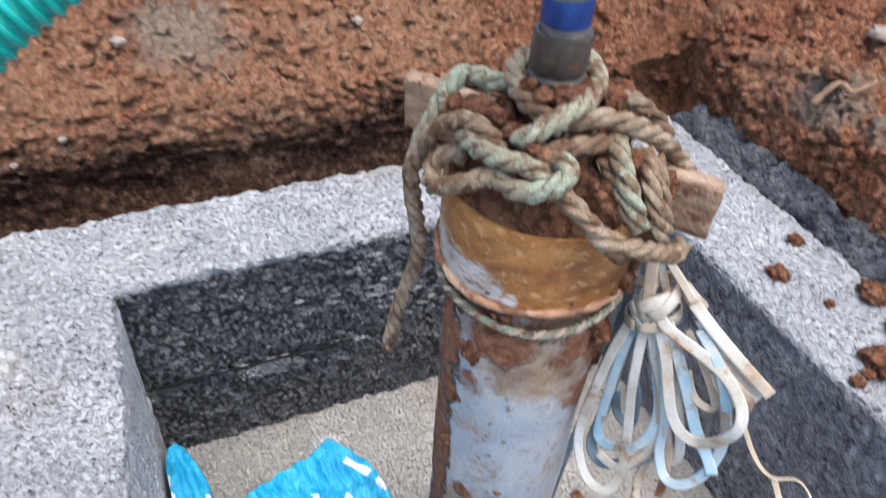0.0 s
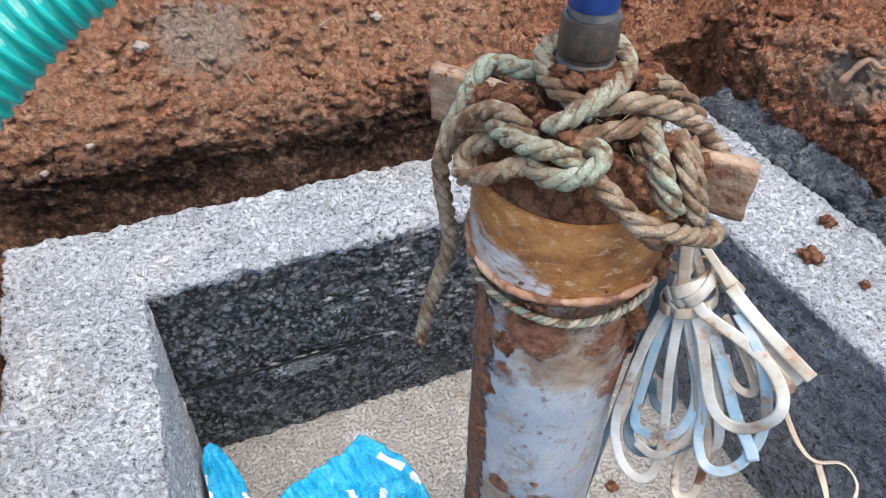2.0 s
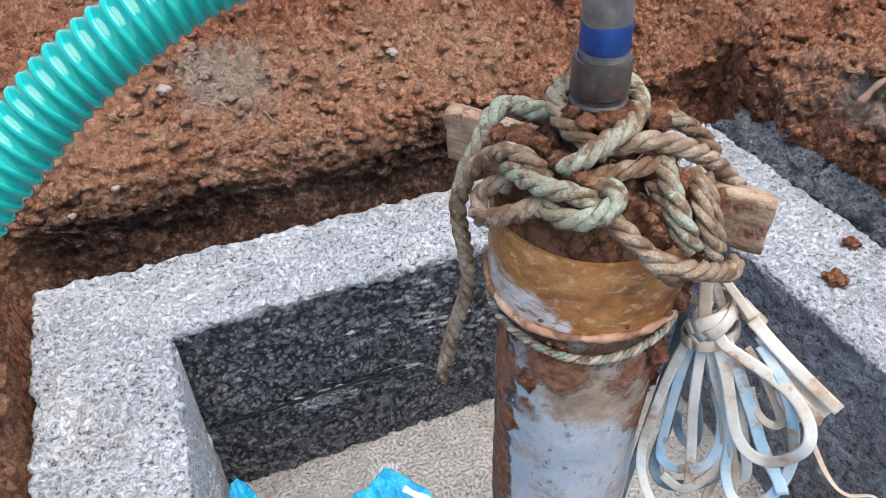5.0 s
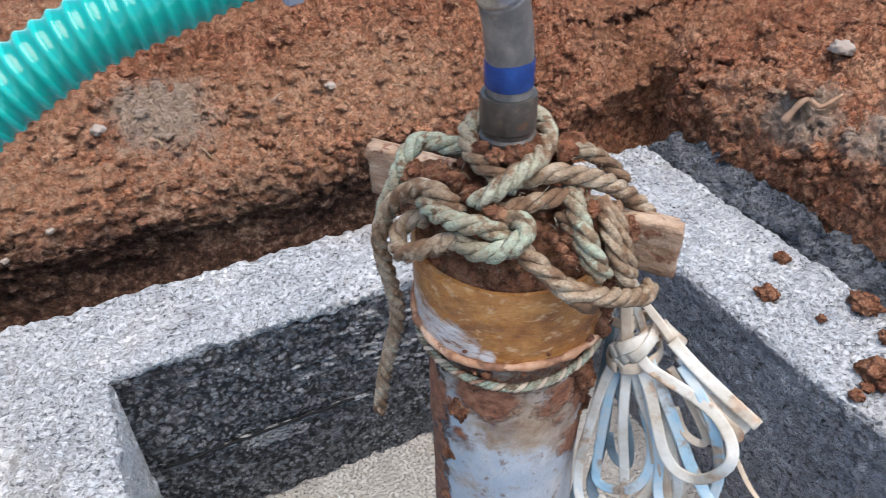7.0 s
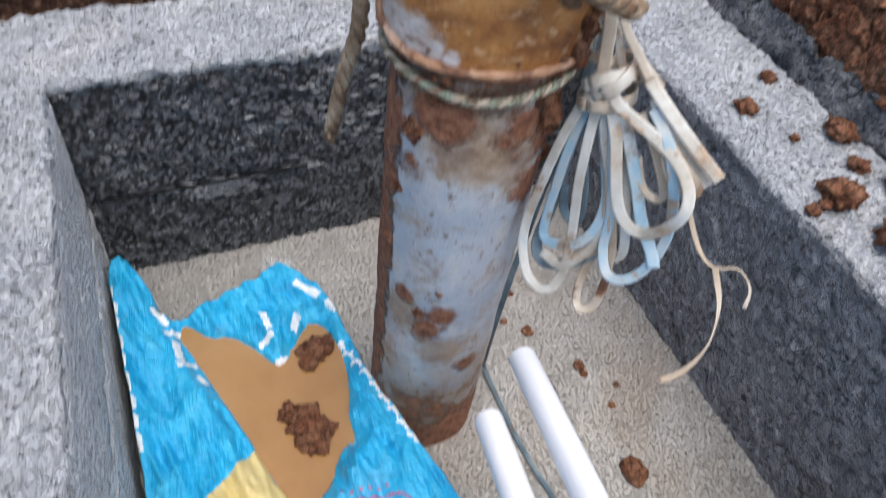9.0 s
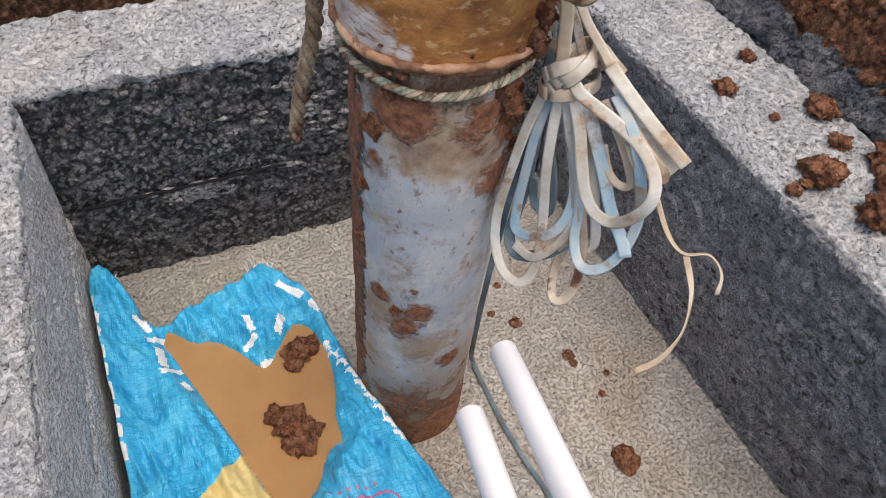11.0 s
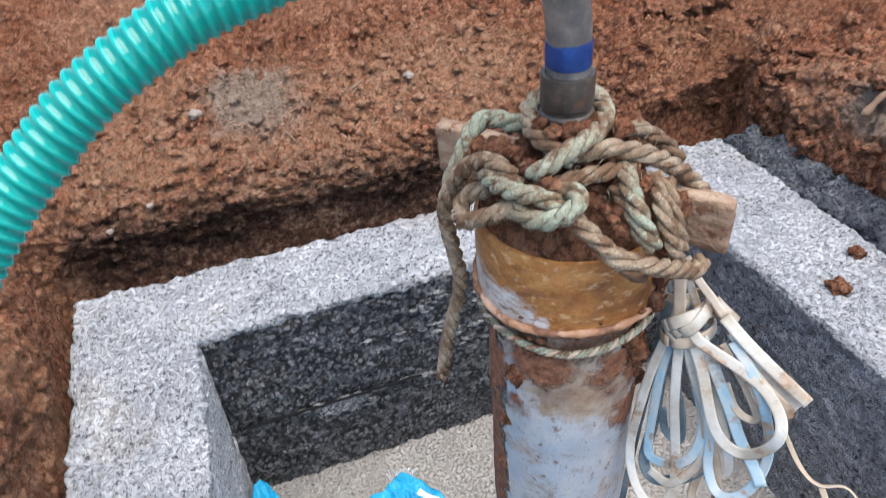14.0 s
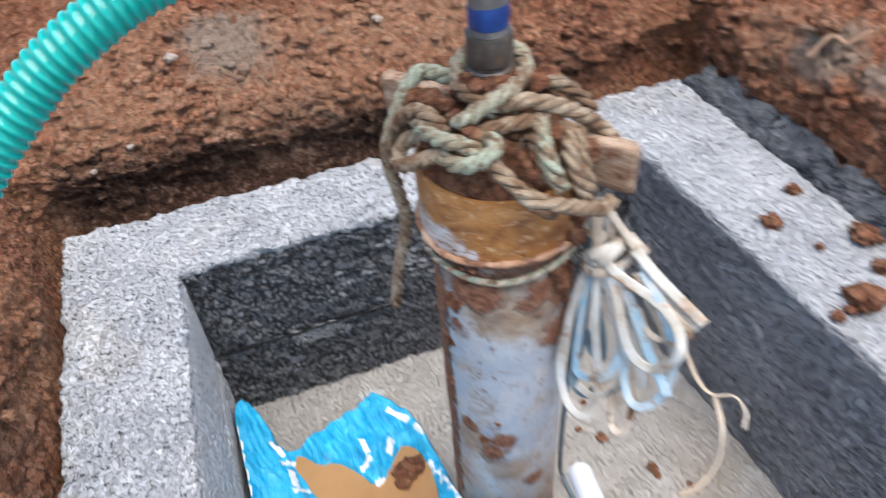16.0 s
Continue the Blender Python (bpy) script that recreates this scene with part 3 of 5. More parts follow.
GREY = worn("grey_blue_cable", [(0.3, (0.06, 0.08, 0.09)), (0.55, (0.17, 0.23, 0.26)), (0.75, (0.38, 0.40, 0.38))], 18, 0.45, 0.06, 24)
STEEL = worn("dull_galvanised_pipe", [(0.3, (0.07, 0.072, 0.075)), (0.5, (0.16, 0.16, 0.16)), (0.7, (0.34, 0.32, 0.28))], 26, 0.42, 0.04, 30, metal=0.25, spec=0.5)


def bend_mat():
    m = Mat("pale_worn_bend", 0.42, 0.15, 0.5)
    c = m.ramp(m.noise(38, 8, 0.7), [(0.3, (0.27, 0.22, 0.16)), (0.48, (0.46, 0.42, 0.34)), (0.7, (0.64, 0.61, 0.54))])
    c = m.mix(m.times(m.mask(60, 0.55, 0.66, (1, 1, 0.3)), 0.6), c, (0.26, 0.17, 0.09))
    for p, r in (((-0.100, -0.056, 0.962), 0.010), ((-0.112, -0.050, 0.946), 0.009), ((-0.018, -0.025, 0.905), 0.010), ((-0.075, -0.045, 0.970), 0.006)):
        c = m.mix(m.times(m.spot(p, r, 1.2), 0.45), c, (0.04, 0.11, 0.32))
    return m.colour(c).bump(m.noise(140, 5, 0.6), 0.0006)


BEND = bend_mat()
DARKSTEEL = worn("dark_pipe_coupling", [(0.3, (0.035, 0.031, 0.028)), (0.5, (0.075, 0.066, 0.057)), (0.7, (0.20, 0.15, 0.11))], 40, 0.45, 0.05, 30, metal=0.3, spec=0.5)
BLUEPAINT = worn("blue_paint", [(0.3, (0.006, 0.022, 0.11)), (0.55, (0.015, 0.06, 0.24)), (0.66, (0.02, 0.09, 0.32)), (0.7, (0.06, 0.06, 0.065))], 45, 0.35, bump=0.0008)
BLUENUT = worn("blue_plastic_nut", [(0.3, (0.03, 0.13, 0.42)), (0.55, (0.07, 0.22, 0.55)), (0.72, (0.36, 0.43, 0.58))], 40, 0.4)
GREYNUT = worn("grey_blue_nut", [(0.3, (0.28, 0.33, 0.44)), (0.65, (0.46, 0.50, 0.60))], 30, 0.45)
BRASS = worn("brass_thread", [(0.3, (0.40, 0.26, 0.06)), (0.6, (0.62, 0.46, 0.16))], 40, 0.35, metal=0.7)
PVC = worn("white_plastic_tube", [(0.3, (0.78, 0.78, 0.80)), (0.7, (0.84, 0.84, 0.85))], 12, 0.35, bump=0.0001)
HOSE = worn("teal_plastic_hose", [(0.3, (0.0, 0.21, 0.185)), (0.55, (0.0, 0.29, 0.255)), (0.75, (0.0, 0.35, 0.31))], 10, 0.12, 0.0, spec=0.5, bump=0.0002)
HOSERIB = worn("teal_spiral_rib", [(0.3, (0.0, 0.28, 0.245)), (0.7, (0.002, 0.42, 0.37))], 12, 0.08, spec=0.6, bump=0.0001)


def weave_mat(name, low, mid, high, mudcol):
    """Woven plastic tape: fine bands both ways, creases and dusty smears."""
    m = Mat(name, 0.38, spec=0.45)
    c = m.ramp(m.noise(28, 8, 0.7), [(0.33, low), (0.5, mid), (0.68, high)])
    over, under = m.noise(60, 2, 0.5, (9, 0.5, 1)), m.noise(60, 2, 0.5, (0.5, 9, 1))
    c = m.mix(m.times(m.ramp(over, [(0.45, (0, 0, 0)), (0.6, (1, 1, 1))]), 0.35), c, high)
    c = m.mix(m.times(m.ramp(under, [(0.42, (1, 1, 1)), (0.52, (0, 0, 0))]), 0.4), c, low)
    c = m.mix(m.times(m.mask(12, 0.58, 0.7), 0.15), c, mudcol)
    return m.colour(c).bump(over, 0.0016).bump(under, 0.0016).bump(m.noise(35, 5, 0.6), 0.006)


SACK = weave_mat("blue_woven_sack", (0.003, 0.25, 0.50), (0.008, 0.40, 0.70), (0.08, 0.54, 0.80), (0.33, 0.36, 0.34))
PRINT = worn("white_print", [(0.3, (0.55, 0.64, 0.70)), (0.45, (0.74, 0.78, 0.80)), (0.7, (0.82, 0.83, 0.83))], 70, 0.5, bump=0.002)
STAMPINK = worn("faded_red_ink", [(0.3, (0.30, 0.13, 0.25)), (0.6, (0.48, 0.16, 0.27))], 60, 0.5)
LINER = worn("yellow_liner", [(0.3, (0.52, 0.40, 0.14)), (0.7, (0.66, 0.56, 0.28))], 20, 0.45)
WATER = worn("muddy_water", [(0.3, (0.30, 0.155, 0.055)), (0.6, (0.37, 0.205, 0.08))], 7, 0.06, spec=0.5, bump=0.00005)
PALESTONE = worn("pale_pebble", [(0.3, (0.24, 0.19, 0.15)), (0.7, (0.38, 0.32, 0.27))], 30, 0.9, bump=0.003)
STRAW = worn("dry_straw", [(0.3, (0.42, 0.30, 0.17)), (0.7, (0.6, 0.48, 0.3))], 60, 0.8)
LEAF = worn("yellow_leaf", [(0.3, (0.22, 0.24, 0.04)), (0.7, (0.45, 0.42, 0.10))], 60, 0.5)
TWIG = worn("dry_root", [(0.3, (0.26, 0.15, 0.09)), (0.7, (0.46, 0.3, 0.2))], 40, 0.9)

# ---- the borehole pipe ----
well = new("borehole_casing")
tagged(well, "mud-stained white plastic borehole pipe with rust-brown sleeve", "pipe")
bm = bmesh.new()
prof = [(0.0735, -0.03)] + [(0.0735 + 0.0006 * math.sin(z * 40), z) for z in np.linspace(0.0, 0.64, 60)] + [(0.068, 0.64), (0.068, -0.03)]
lathe(bm, prof, 72, 0.0012, close=False)
body = part("pipe_body", bm, CASING, well)
bm = bmesh.new()
prof = [(0.074, 0.624), (0.081, 0.626), (0.082, 0.632)] + [(0.0822, z) for z in np.linspace(0.64, 0.695, 12)] + [(0.082, 0.704), (0.0808, 0.7075), (0.078, 0.708), (0.0765, 0.705), (0.0765, 0.66)]
lathe(bm, prof, 80, 0.0014, close=False)
sleeve = part("sleeve", bm, COLLAR, well, "rust-brown plastic sleeve with a bare white patch", crisp=True)
path = [Vector((0.0835 * math.cos(a), 0.0835 * math.sin(a), 0.634 + 0.002 * math.sin(3 * a))) for a in np.linspace(0, 2 * math.pi, 120)]
bm = bmesh.new()
sweep(bm, path, lambda i: ring(0.0036 + 0.0022 * noise.noise(Vector((i * 0.35, 1, 2))), 8))
part("sleeve_lip", bm, LIP, sleeve, "pale flared edge of the sleeve")


def lump(bm, centre, size, seed, squash=0.7, rough=0.35, sub=3):
    made = bmesh.ops.create_icosphere(bm, subdivisions=sub, radius=1.0)["verts"]
    off = Vector((seed * 3.1, seed * 1.7, seed * 0.9))
    for v in made:
        k = 1 + rough * noise.fractal(v.co * 1.5 + off, 0.8, 2.1, 4) + 0.38 * (0.42 - noise.voronoi(v.co * 2.4 + off)[0][0]) + 0.22 * (0.42 - noise.voronoi(v.co * 5 + off)[0][0]) + 0.16 * noise.fractal(v.co * 7 + off, 0.7, 2.1, 3)
        v.co = Vector(centre) + Vector((v.co.x * k, v.co.y * k, v.co.z * k * squash)) * size


def cake(name, place, size, seed, squash=0.5, mat=CLOD, parent=None, label="", category="", sub=3):
    bm = bmesh.new()
    lump(bm, place, size, seed, squash, 0.4, sub + 1)
    ob = part(name, bm, mat, parent, label)
    return tagged(ob, category=category) if category else ob


# mud stuck on the pipe
for x, y, z, s in ((-0.066, -0.036, 0.555, 0.011), (-0.03, -0.067, 0.355, 0.006), (-0.045, -0.058, 0.315, 0.008), (0.045, -0.06, 0.575, 0.014), (0.054, -0.05, 0.555, 0.011), (0.035, -0.066, 0.60, 0.010), (0.066, -0.052, 0.700, 0.016), (0.072, -0.044, 0.670, 0.013), (0.062, -0.056, 0.655, 0.011), (0.058, -0.056, 0.625, 0.012), (0.056, -0.062, 0.690, 0.014), (-0.055, -0.052, 0.60, 0.008), (-0.07, -0.025, 0.48, 0.007), (-0.072, -0.018, 0.40, 0.007)):
    cake("mud_patch", (x * 0.95, y * 0.95, z), s, x * 90, 1.1, CLOD, body)

pick = random.Random(21)
for k in range(34):
    a = pick.uniform(math.pi * 1.0, math.pi * 1.95)
    z = pick.choice((0.627, 0.641, 0.606, 0.602, 0.622)) + pick.uniform(-0.006, 0.005)
    r = 0.083 if z > 0.62 else 0.0745
    cake("mud_patch", (r * math.cos(a), r * math.sin(a), z), 0.0016 + 0.0032 * pick.random() ** 2, k + 70, 0.5, CLOD, body, sub=1)
for k in range(34):  # thick clay on the side where the cables hang
    a = pick.uniform(-0.95, -0.25)
    z = pick.uniform(0.50, 0.70)
    r = 0.083 if z > 0.625 else 0.0735
    cake("mud_patch", (r * math.cos(a), r * math.sin(a), z), pick.uniform(0.003, 0.008), k + 170, 0.9, CLOD, body, sub=2)

# clay heaped on the open end of the pipe
rows, n = 60, 150
verts = []
for i in range(rows + 1):
    r = 0.079 * (1 - i / rows)
    for k in range(n):
        a = 2 * math.pi * k / n
        x = Vector((r * math.cos(a), r * math.sin(a), 0))
        z = 0.700 + 0.088 * (1 - (r / 0.08) ** 2.3)
        q = x + noise.noise_vector(x * 120) * 0.004
        x.z = z + (0.42 - noise.voronoi(Vector((q.x, q.y, 0.3)) * 80)[0][0]) * 0.014 + (0.42 - noise.voronoi(Vector((q.x, q.y, 0.7)) * 190)[0][0]) * 0.010 + noise.fractal(Vector((q.x, q.y, 0.9)) * 110, 0.7, 2.1, 4) * 0.004
        if i == 0:
            x.z = 0.685
        verts.append(x)
faces = [(i * n + k, i * n + (k + 1) % n, (i + 1) * n + (k + 1) % n, (i + 1) * n + k) for i in range(rows) for k in range(n)]
tagged(from_arrays("clay_heap", verts, faces, CLOD), "crumbly red clay heaped on the pipe's open top", "clay", kind="stuff")
for i, (x, y, z, s) in enumerate(((-0.059, 0.011, 0.769, 0.012), (-0.048, -0.031, 0.772, 0.009), (-0.042, -0.058, 0.772, 0.008), (0.030, -0.020, 0.785, 0.011), (0.046, -0.009, 0.782, 0.011), (-0.020, -0.020, 0.789, 0.007), (-0.009, -0.076, 0.755, 0.006), (-0.018, -0.068, 0.759, 0.007), (0.002, -0.088, 0.740, 0.007), (0.030, -0.065, 0.760, 0.008), (0.060, -0.066, 0.735, 0.012), (0.050, -0.082, 0.712, 0.009), (-0.033, 0.053, 0.775, 0.012), (-0.070, 0.030, 0.762, 0.011), (-0.055, -0.010, 0.776, 0.008), (-0.003, -0.082, 0.748, 0.005), (0.006, -0.078, 0.752, 0.006), (-0.03, -0.072, 0.752, 0.006), (-0.026, -0.024, 0.795, 0.008), (-0.014, -0.029, 0.796, 0.009), (-0.002, -0.028, 0.796, 0.008), (0.010, -0.022, 0.796, 0.008), (-0.033, -0.010, 0.796, 0.007), (-0.009, -0.034, 0.790, 0.006))):
    cake("clay_lump", (x, y, z), s, i + 40, 0.8, CLOD, None, "small crumbly red clay lump among the ropes", "clay lump", 2)["group"] = "clay lumps on the pipe"
pick = random.Random(33)
for i in range(46):
    a, r = pick.uniform(math.pi * 0.95, math.pi * 1.95), 0.078 * pick.random() ** 0.5
    cake("clay_lump", (r * math.cos(a), r * math.sin(a), 0.703 + 0.088 * (1 - (r / 0.08) ** 2.3)), pick.uniform(0.0022, 0.0052), i + 90, 0.8, CLOD, None, "small crumbly red clay lump among the ropes", "clay lump", 1)["group"] = "clay lumps on the pipe"


# ---- timber bar behind the riser ----
def prism(bm, lo, hi):
    v = [bm.verts.new(p) for p in lo + hi]
    n = len(lo)
    bm.faces.new(v[:n][::-1])
    bm.faces.new(v[n:])
    for k in range(n):
        j = (k + 1) % n
        bm.faces.new((v[k], v[j], v[n + j], v[n + k]))


A, B = Vector((-0.087, 0.111, 0)), Vector((0.094, -0.090, 0))
back = Vector((0.74, 0.67, 0)) * 0.019
timber = new("timber_bar")
tagged(timber, "short muddy brown timber bar lashed across the pipe", "timber")
for near, far, shift in ((0.0, 0.66, 0.0), (0.70, 1.0, 0.004)):
    along = (B - A).normalized() * shift
    p, q, r, t = A + back * near - along, B + back * near - along, B + back * far - along, A + back * far - along
    bm = bmesh.new()
    rough_block(bm, [(*p[:2], 0.698), (*q[:2], 0.692), (*r[:2], 0.692), (*t[:2], 0.698), (*p[:2], 0.747), (*q[:2], 0.740), (*r[:2], 0.740 - shift * 0.5), (*t[:2], 0.747 - shift * 0.5)], 0.004, 0.0014, 0.0014, 50, 0.0012, 90)
    part("board", bm, WOOD, timber)

# ---- ropes ----
rope = new("rope")
tagged(rope, "thick three-strand rope, muddy and faded green, knotted round pipe", "rope")


def twisted(name, points, radius, mats, parent, pitch=0.044, label=""):
    path = spline(points, 0.0022)
    axes = frames_along(path)
    for s in range(3):
        pts = []
        for i, (p, (t, a, b)) in enumerate(zip(path, axes)):
            w = 2 * math.pi * (i * 0.0022 / pitch + s / 3)
            k = radius * 0.52 * (1 + 0.06 * noise.noise(Vector((i * 0.05, s, radius))))
            pts.append(p + (a * math.cos(w) + b * math.sin(w)) * k)
        bm = bmesh.new()
        n = len(pts)
        def yarn(i):
            k = radius * 0.55 * (0.75 if i in (0, n - 1) else 1.0)
            return [(x * g, y * g) for (x, y), g in zip(ring(k, 15), (1 + 0.10 * math.sin(j * 2.51 + s) + 0.11 * noise.noise(Vector((j * 1.7, i * 0.16, s + radius * 900))) for j in range(15)))]

        sweep(bm, pts, yarn)
        part("strand", bm, mats[s], parent if name is None else parent, label if s == 0 else "")


R = 0.0072
GG, RR, MIX = (GREEN, GREEN, GREEN), (ROPE, ROPE, ROPE), (OLIVE, OLIVE, OLIVE)
# the turn round the riser, its two ends crossing in front
twisted(None, [(-0.050, -0.038, 0.772), (-0.043, -0.047, 0.780), (-0.032, -0.048, 0.788), (-0.016, -0.044, 0.793), (0.002, -0.035, 0.794), (0.019, -0.016, 0.796), (0.024, 0.004, 0.799), (0.018, 0.022, 0.801), (0.002, 0.030, 0.801), (-0.016, 0.028, 0.800), (-0.030, 0.018, 0.797), (-0.037, 0.000, 0.792), (-0.035, -0.018, 0.788), (-0.026, -0.034, 0.783), (-0.016, -0.040, 0.776)], R, MIX, rope)
# left: a green end over the timber, the turn that becomes the hanging tail, and a bight under it
twisted(None, [(-0.030, 0.026, 0.776), (-0.045, 0.034, 0.780), (-0.058, 0.046, 0.779), (-0.071, 0.043, 0.773), (-0.078, 0.038, 0.763), (-0.086, 0.036, 0.749), (-0.093, 0.037, 0.732), (-0.096, 0.042, 0.708)], R * 1.05, GG, rope)
twisted(None, [(-0.055, -0.030, 0.762), (-0.063, -0.028, 0.768), (-0.069, -0.018, 0.773), (-0.077, -0.003, 0.770), (-0.087, 0.012, 0.757), (-0.096, 0.026, 0.735), (-0.102, 0.031, 0.712), (-0.101, 0.034, 0.690), (-0.096, 0.035, 0.656), (-0.092, 0.036, 0.624), (-0.094, 0.039, 0.597), (-0.101, 0.044, 0.565), (-0.109, 0.050, 0.520), (-0.115, 0.055, 0.472)], R * 0.97, RR, rope)
twisted(None, [(-0.058, -0.050, 0.752), (-0.068, -0.048, 0.752), (-0.081, -0.042, 0.745), (-0.091, -0.031, 0.736), (-0.098, -0.016, 0.725), (-0.098, -0.003, 0.722), (-0.093, 0.006, 0.728), (-0.085, 0.004, 0.738), (-0.074, -0.008, 0.746)], R, RR, rope)
# the green knot in front
twisted(None, [(-0.072, 0.004, 0.757), (-0.077, -0.018, 0.763), (-0.072, -0.040, 0.766), (-0.063, -0.055, 0.768), (-0.052, -0.064, 0.768), (-0.041, -0.069, 0.761), (-0.034, -0.070, 0.752)], R, GG, rope)
twisted(None, [(-0.062, -0.046, 0.754), (-0.065, -0.060, 0.753), (-0.057, -0.073, 0.754), (-0.047, -0.082, 0.759), (-0.037, -0.084, 0.765), (-0.029, -0.078, 0.769), (-0.029, -0.068, 0.770), (-0.036, -0.056, 0.762)], R, GG, rope)
# down to the sleeve and round under the timber
twisted(None, [(-0.038, -0.066, 0.752), (-0.033, -0.081, 0.754), (-0.027, -0.092, 0.749), (-0.018, -0.099, 0.739), (-0.009, -0.104, 0.729), (0.004, -0.106, 0.716), (0.016, -0.100, 0.704)], R, RR, rope)
twisted(None, [(-0.006, -0.094, 0.724), (0.005, -0.107, 0.723), (0.025, -0.108, 0.714), (0.046, -0.102, 0.702), (0.066, -0.094, 0.690), (0.082, -0.080, 0.684)], R, RR, rope)
# across to the other side of the timber
twisted(None, [(-0.015, -0.037, 0.780), (0.004, -0.045, 0.786), (0.018, -0.051, 0.785), (0.035, -0.053, 0.779), (0.053, -0.053, 0.768), (0.074, -0.050, 0.750), (0.089, -0.052, 0.733), (0.096, -0.054, 0.712)], R, RR, rope)
twisted(None, [(0.036, -0.012, 0.780), (0.049, -0.020, 0.780), (0.059, -0.024, 0.774), (0.068, -0.029, 0.766), (0.080, -0.034, 0.750)], R * 0.9, MIX, rope)
twisted(None, [(-0.037, -0.050, 0.766), (-0.016, -0.054, 0.771), (0.005, -0.056, 0.772), (0.027, -0.052, 0.770)], R * 0.9, RR, rope)
twisted(None, [(0.021, -0.048, 0.770), (0.016, -0.062, 0.771), (0.013, -0.074, 0.766), (0.013, -0.087, 0.757), (0.016, -0.096, 0.745), (0.023, -0.101, 0.726)], R, GG, rope)
twisted(None, [(0.008, -0.060, 0.760), (0.010, -0.079, 0.755), (0.012, -0.090, 0.746), (0.018, -0.098, 0.730)], R * 0.85, MIX, rope)
twisted(None, [(0.041, -0.059, 0.764), (0.036, -0.078, 0.754), (0.037, -0.089, 0.740), (0.041, -0.095, 0.725), (0.048, -0.096, 0.708)], R * 0.88, RR, rope)
twisted(None, [(0.052, -0.058, 0.756), (0.049, -0.076, 0.744), (0.050, -0.086, 0.728), (0.055, -0.090, 0.710)], R * 0.85, RR, rope)
# stray fibres
pick = random.Random(8)
bm = bmesh.new()
for k in range(140):
    a, h = pick.uniform(math.pi * 0.85, math.pi * 1.9), pick.uniform(0.35, 1.3)
    p = Vector((0.103 * math.cos(a) * math.cos(h), 0.103 * math.sin(a) * math.cos(h), 0.69 + 0.105 * math.sin(h)))
    d = Vector((pick.uniform(-1, 1), pick.uniform(-1, 1), pick.uniform(-0.6, 1))).normalized() * pick.uniform(0.006, 0.016)
    sweep(bm, spline([p, p + d * 0.5 + Vector((0, 0, 0.001)), p + d], 0.004), lambda i: ring(0.00028, 3))
part("stray_fibres", bm, OLIVE, rope, "fine loose fibres")

twine = new("twine")
tagged(twine, "thin green and white twisted twine tied under the sleeve", "twine")
ringpts = [(0.0805 * math.cos(a), 0.0805 * math.sin(a), 0.614 + 0.005 * math.sin(a + 0.6) + 0.002 * math.sin(4 * a)) for a in np.linspace(0.2, 2 * math.pi + 0.3, 40)]
twisted(None, ringpts, 0.0036, (GREEN, TAN, GREEN), twine, 0.018)
twisted(None, [(0.07, -0.05, 0.622), (0.075, -0.045, 0.645), (0.078, -0.035, 0.668), (0.084, -0.03, 0.69), (0.086, -0.03, 0.705)], 0.004, (WHITE, TAN, WHITE), twine, 0.018)

# ---- rising pipe, bend, fittings ----
riser = new("riser_pipe")
tagged(riser, "dull grey rising pipe bent over, with blue-painted fittings", "pipe")
bm = bmesh.new()
bendpts = [(-0.007, -0.002, 0.70), (-0.007, -0.002, 0.80), (-0.0075, -0.003, 0.847), (-0.012, -0.006, 0.885), (-0.024, -0.014, 0.918), (-0.044, -0.025, 0.944), (-0.070, -0.033, 0.957), (-0.097, -0.041, 0.961), (-0.122, -0.045, 0.960)]
path = spline(bendpts, 0.004)
cut = next(i for i, p in enumerate(path) if p.z > 0.905)
sweep(bm, path[:cut + 1], lambda i: ring(0.0168, 28))
straight = part("straight_pipe", bm, STEEL, riser)
bm = bmesh.new()
sweep(bm, path[cut:], lambda i: ring(0.0171 + 0.0004 * math.sin(i * 0.7), 28))
bend = part("bend", bm, BEND, riser, "pale worn bend with faint blue smears")
bm = bmesh.new()
lathe(bm, [(0.0205, 0.775), (0.0212, 0.78), (0.0212, 0.800), (0.0195, 0.802), (0.0195, 0.805), (0.0208, 0.807), (0.0208, 0.829), (0.0200, 0.832), (0.0172, 0.832)], 40, 0.0003, (-0.0075, -0.0025), False)
part("coupling", bm, DARKSTEEL, riser, "dark threaded steel coupling", crisp=True)
bm = bmesh.new()
lathe(bm, [(0.0170, 0.838), (0.0175, 0.839), (0.0175, 0.856), (0.0171, 0.858)], 40, 0.0003, (-0.0078, -0.0032), False)
part("paint_band", bm, BLUEPAINT, straight, "dark blue paint band")

# end fittings along the outgoing line
o, w = Vector((-0.122, -0.045, 0.960)), Vector((-0.985, -0.03, -0.13)).normalized()


def ringed(name, table, mat, n=36, parent=riser, label="", flat=False):
    """A turned or many-sided piece along the outlet: (distance, radius)."""
    path = [o + w * d for d, r in table]
    axes = frames_along(path)
    axes = [axes[0]] * len(path)
    bm = bmesh.new()
    sweep(bm, path, lambda i: ring(table[i][1], n), axes)
    return part(name, bm, mat, parent, label, smooth=not flat, crisp=not flat)


ringed("thread", [(-0.004 + 0.002 * i, 0.0176 + 0.0008 * (i % 2)) for i in range(8)], BRASS, parent=bend, label="brass-yellow pipe thread")
ringed("union_nut", [(0.009, 0.0190), (0.010, 0.0205), (0.030, 0.0215), (0.032, 0.0205)], BLUENUT, label="bright blue plastic union nut")
ringed("hex_nut", [(0.031, 0.0232), (0.033, 0.0250), (0.040, 0.0250), (0.042, 0.0232)], GREYNUT, 6, label="grey-blue hexagonal nut", flat=True)

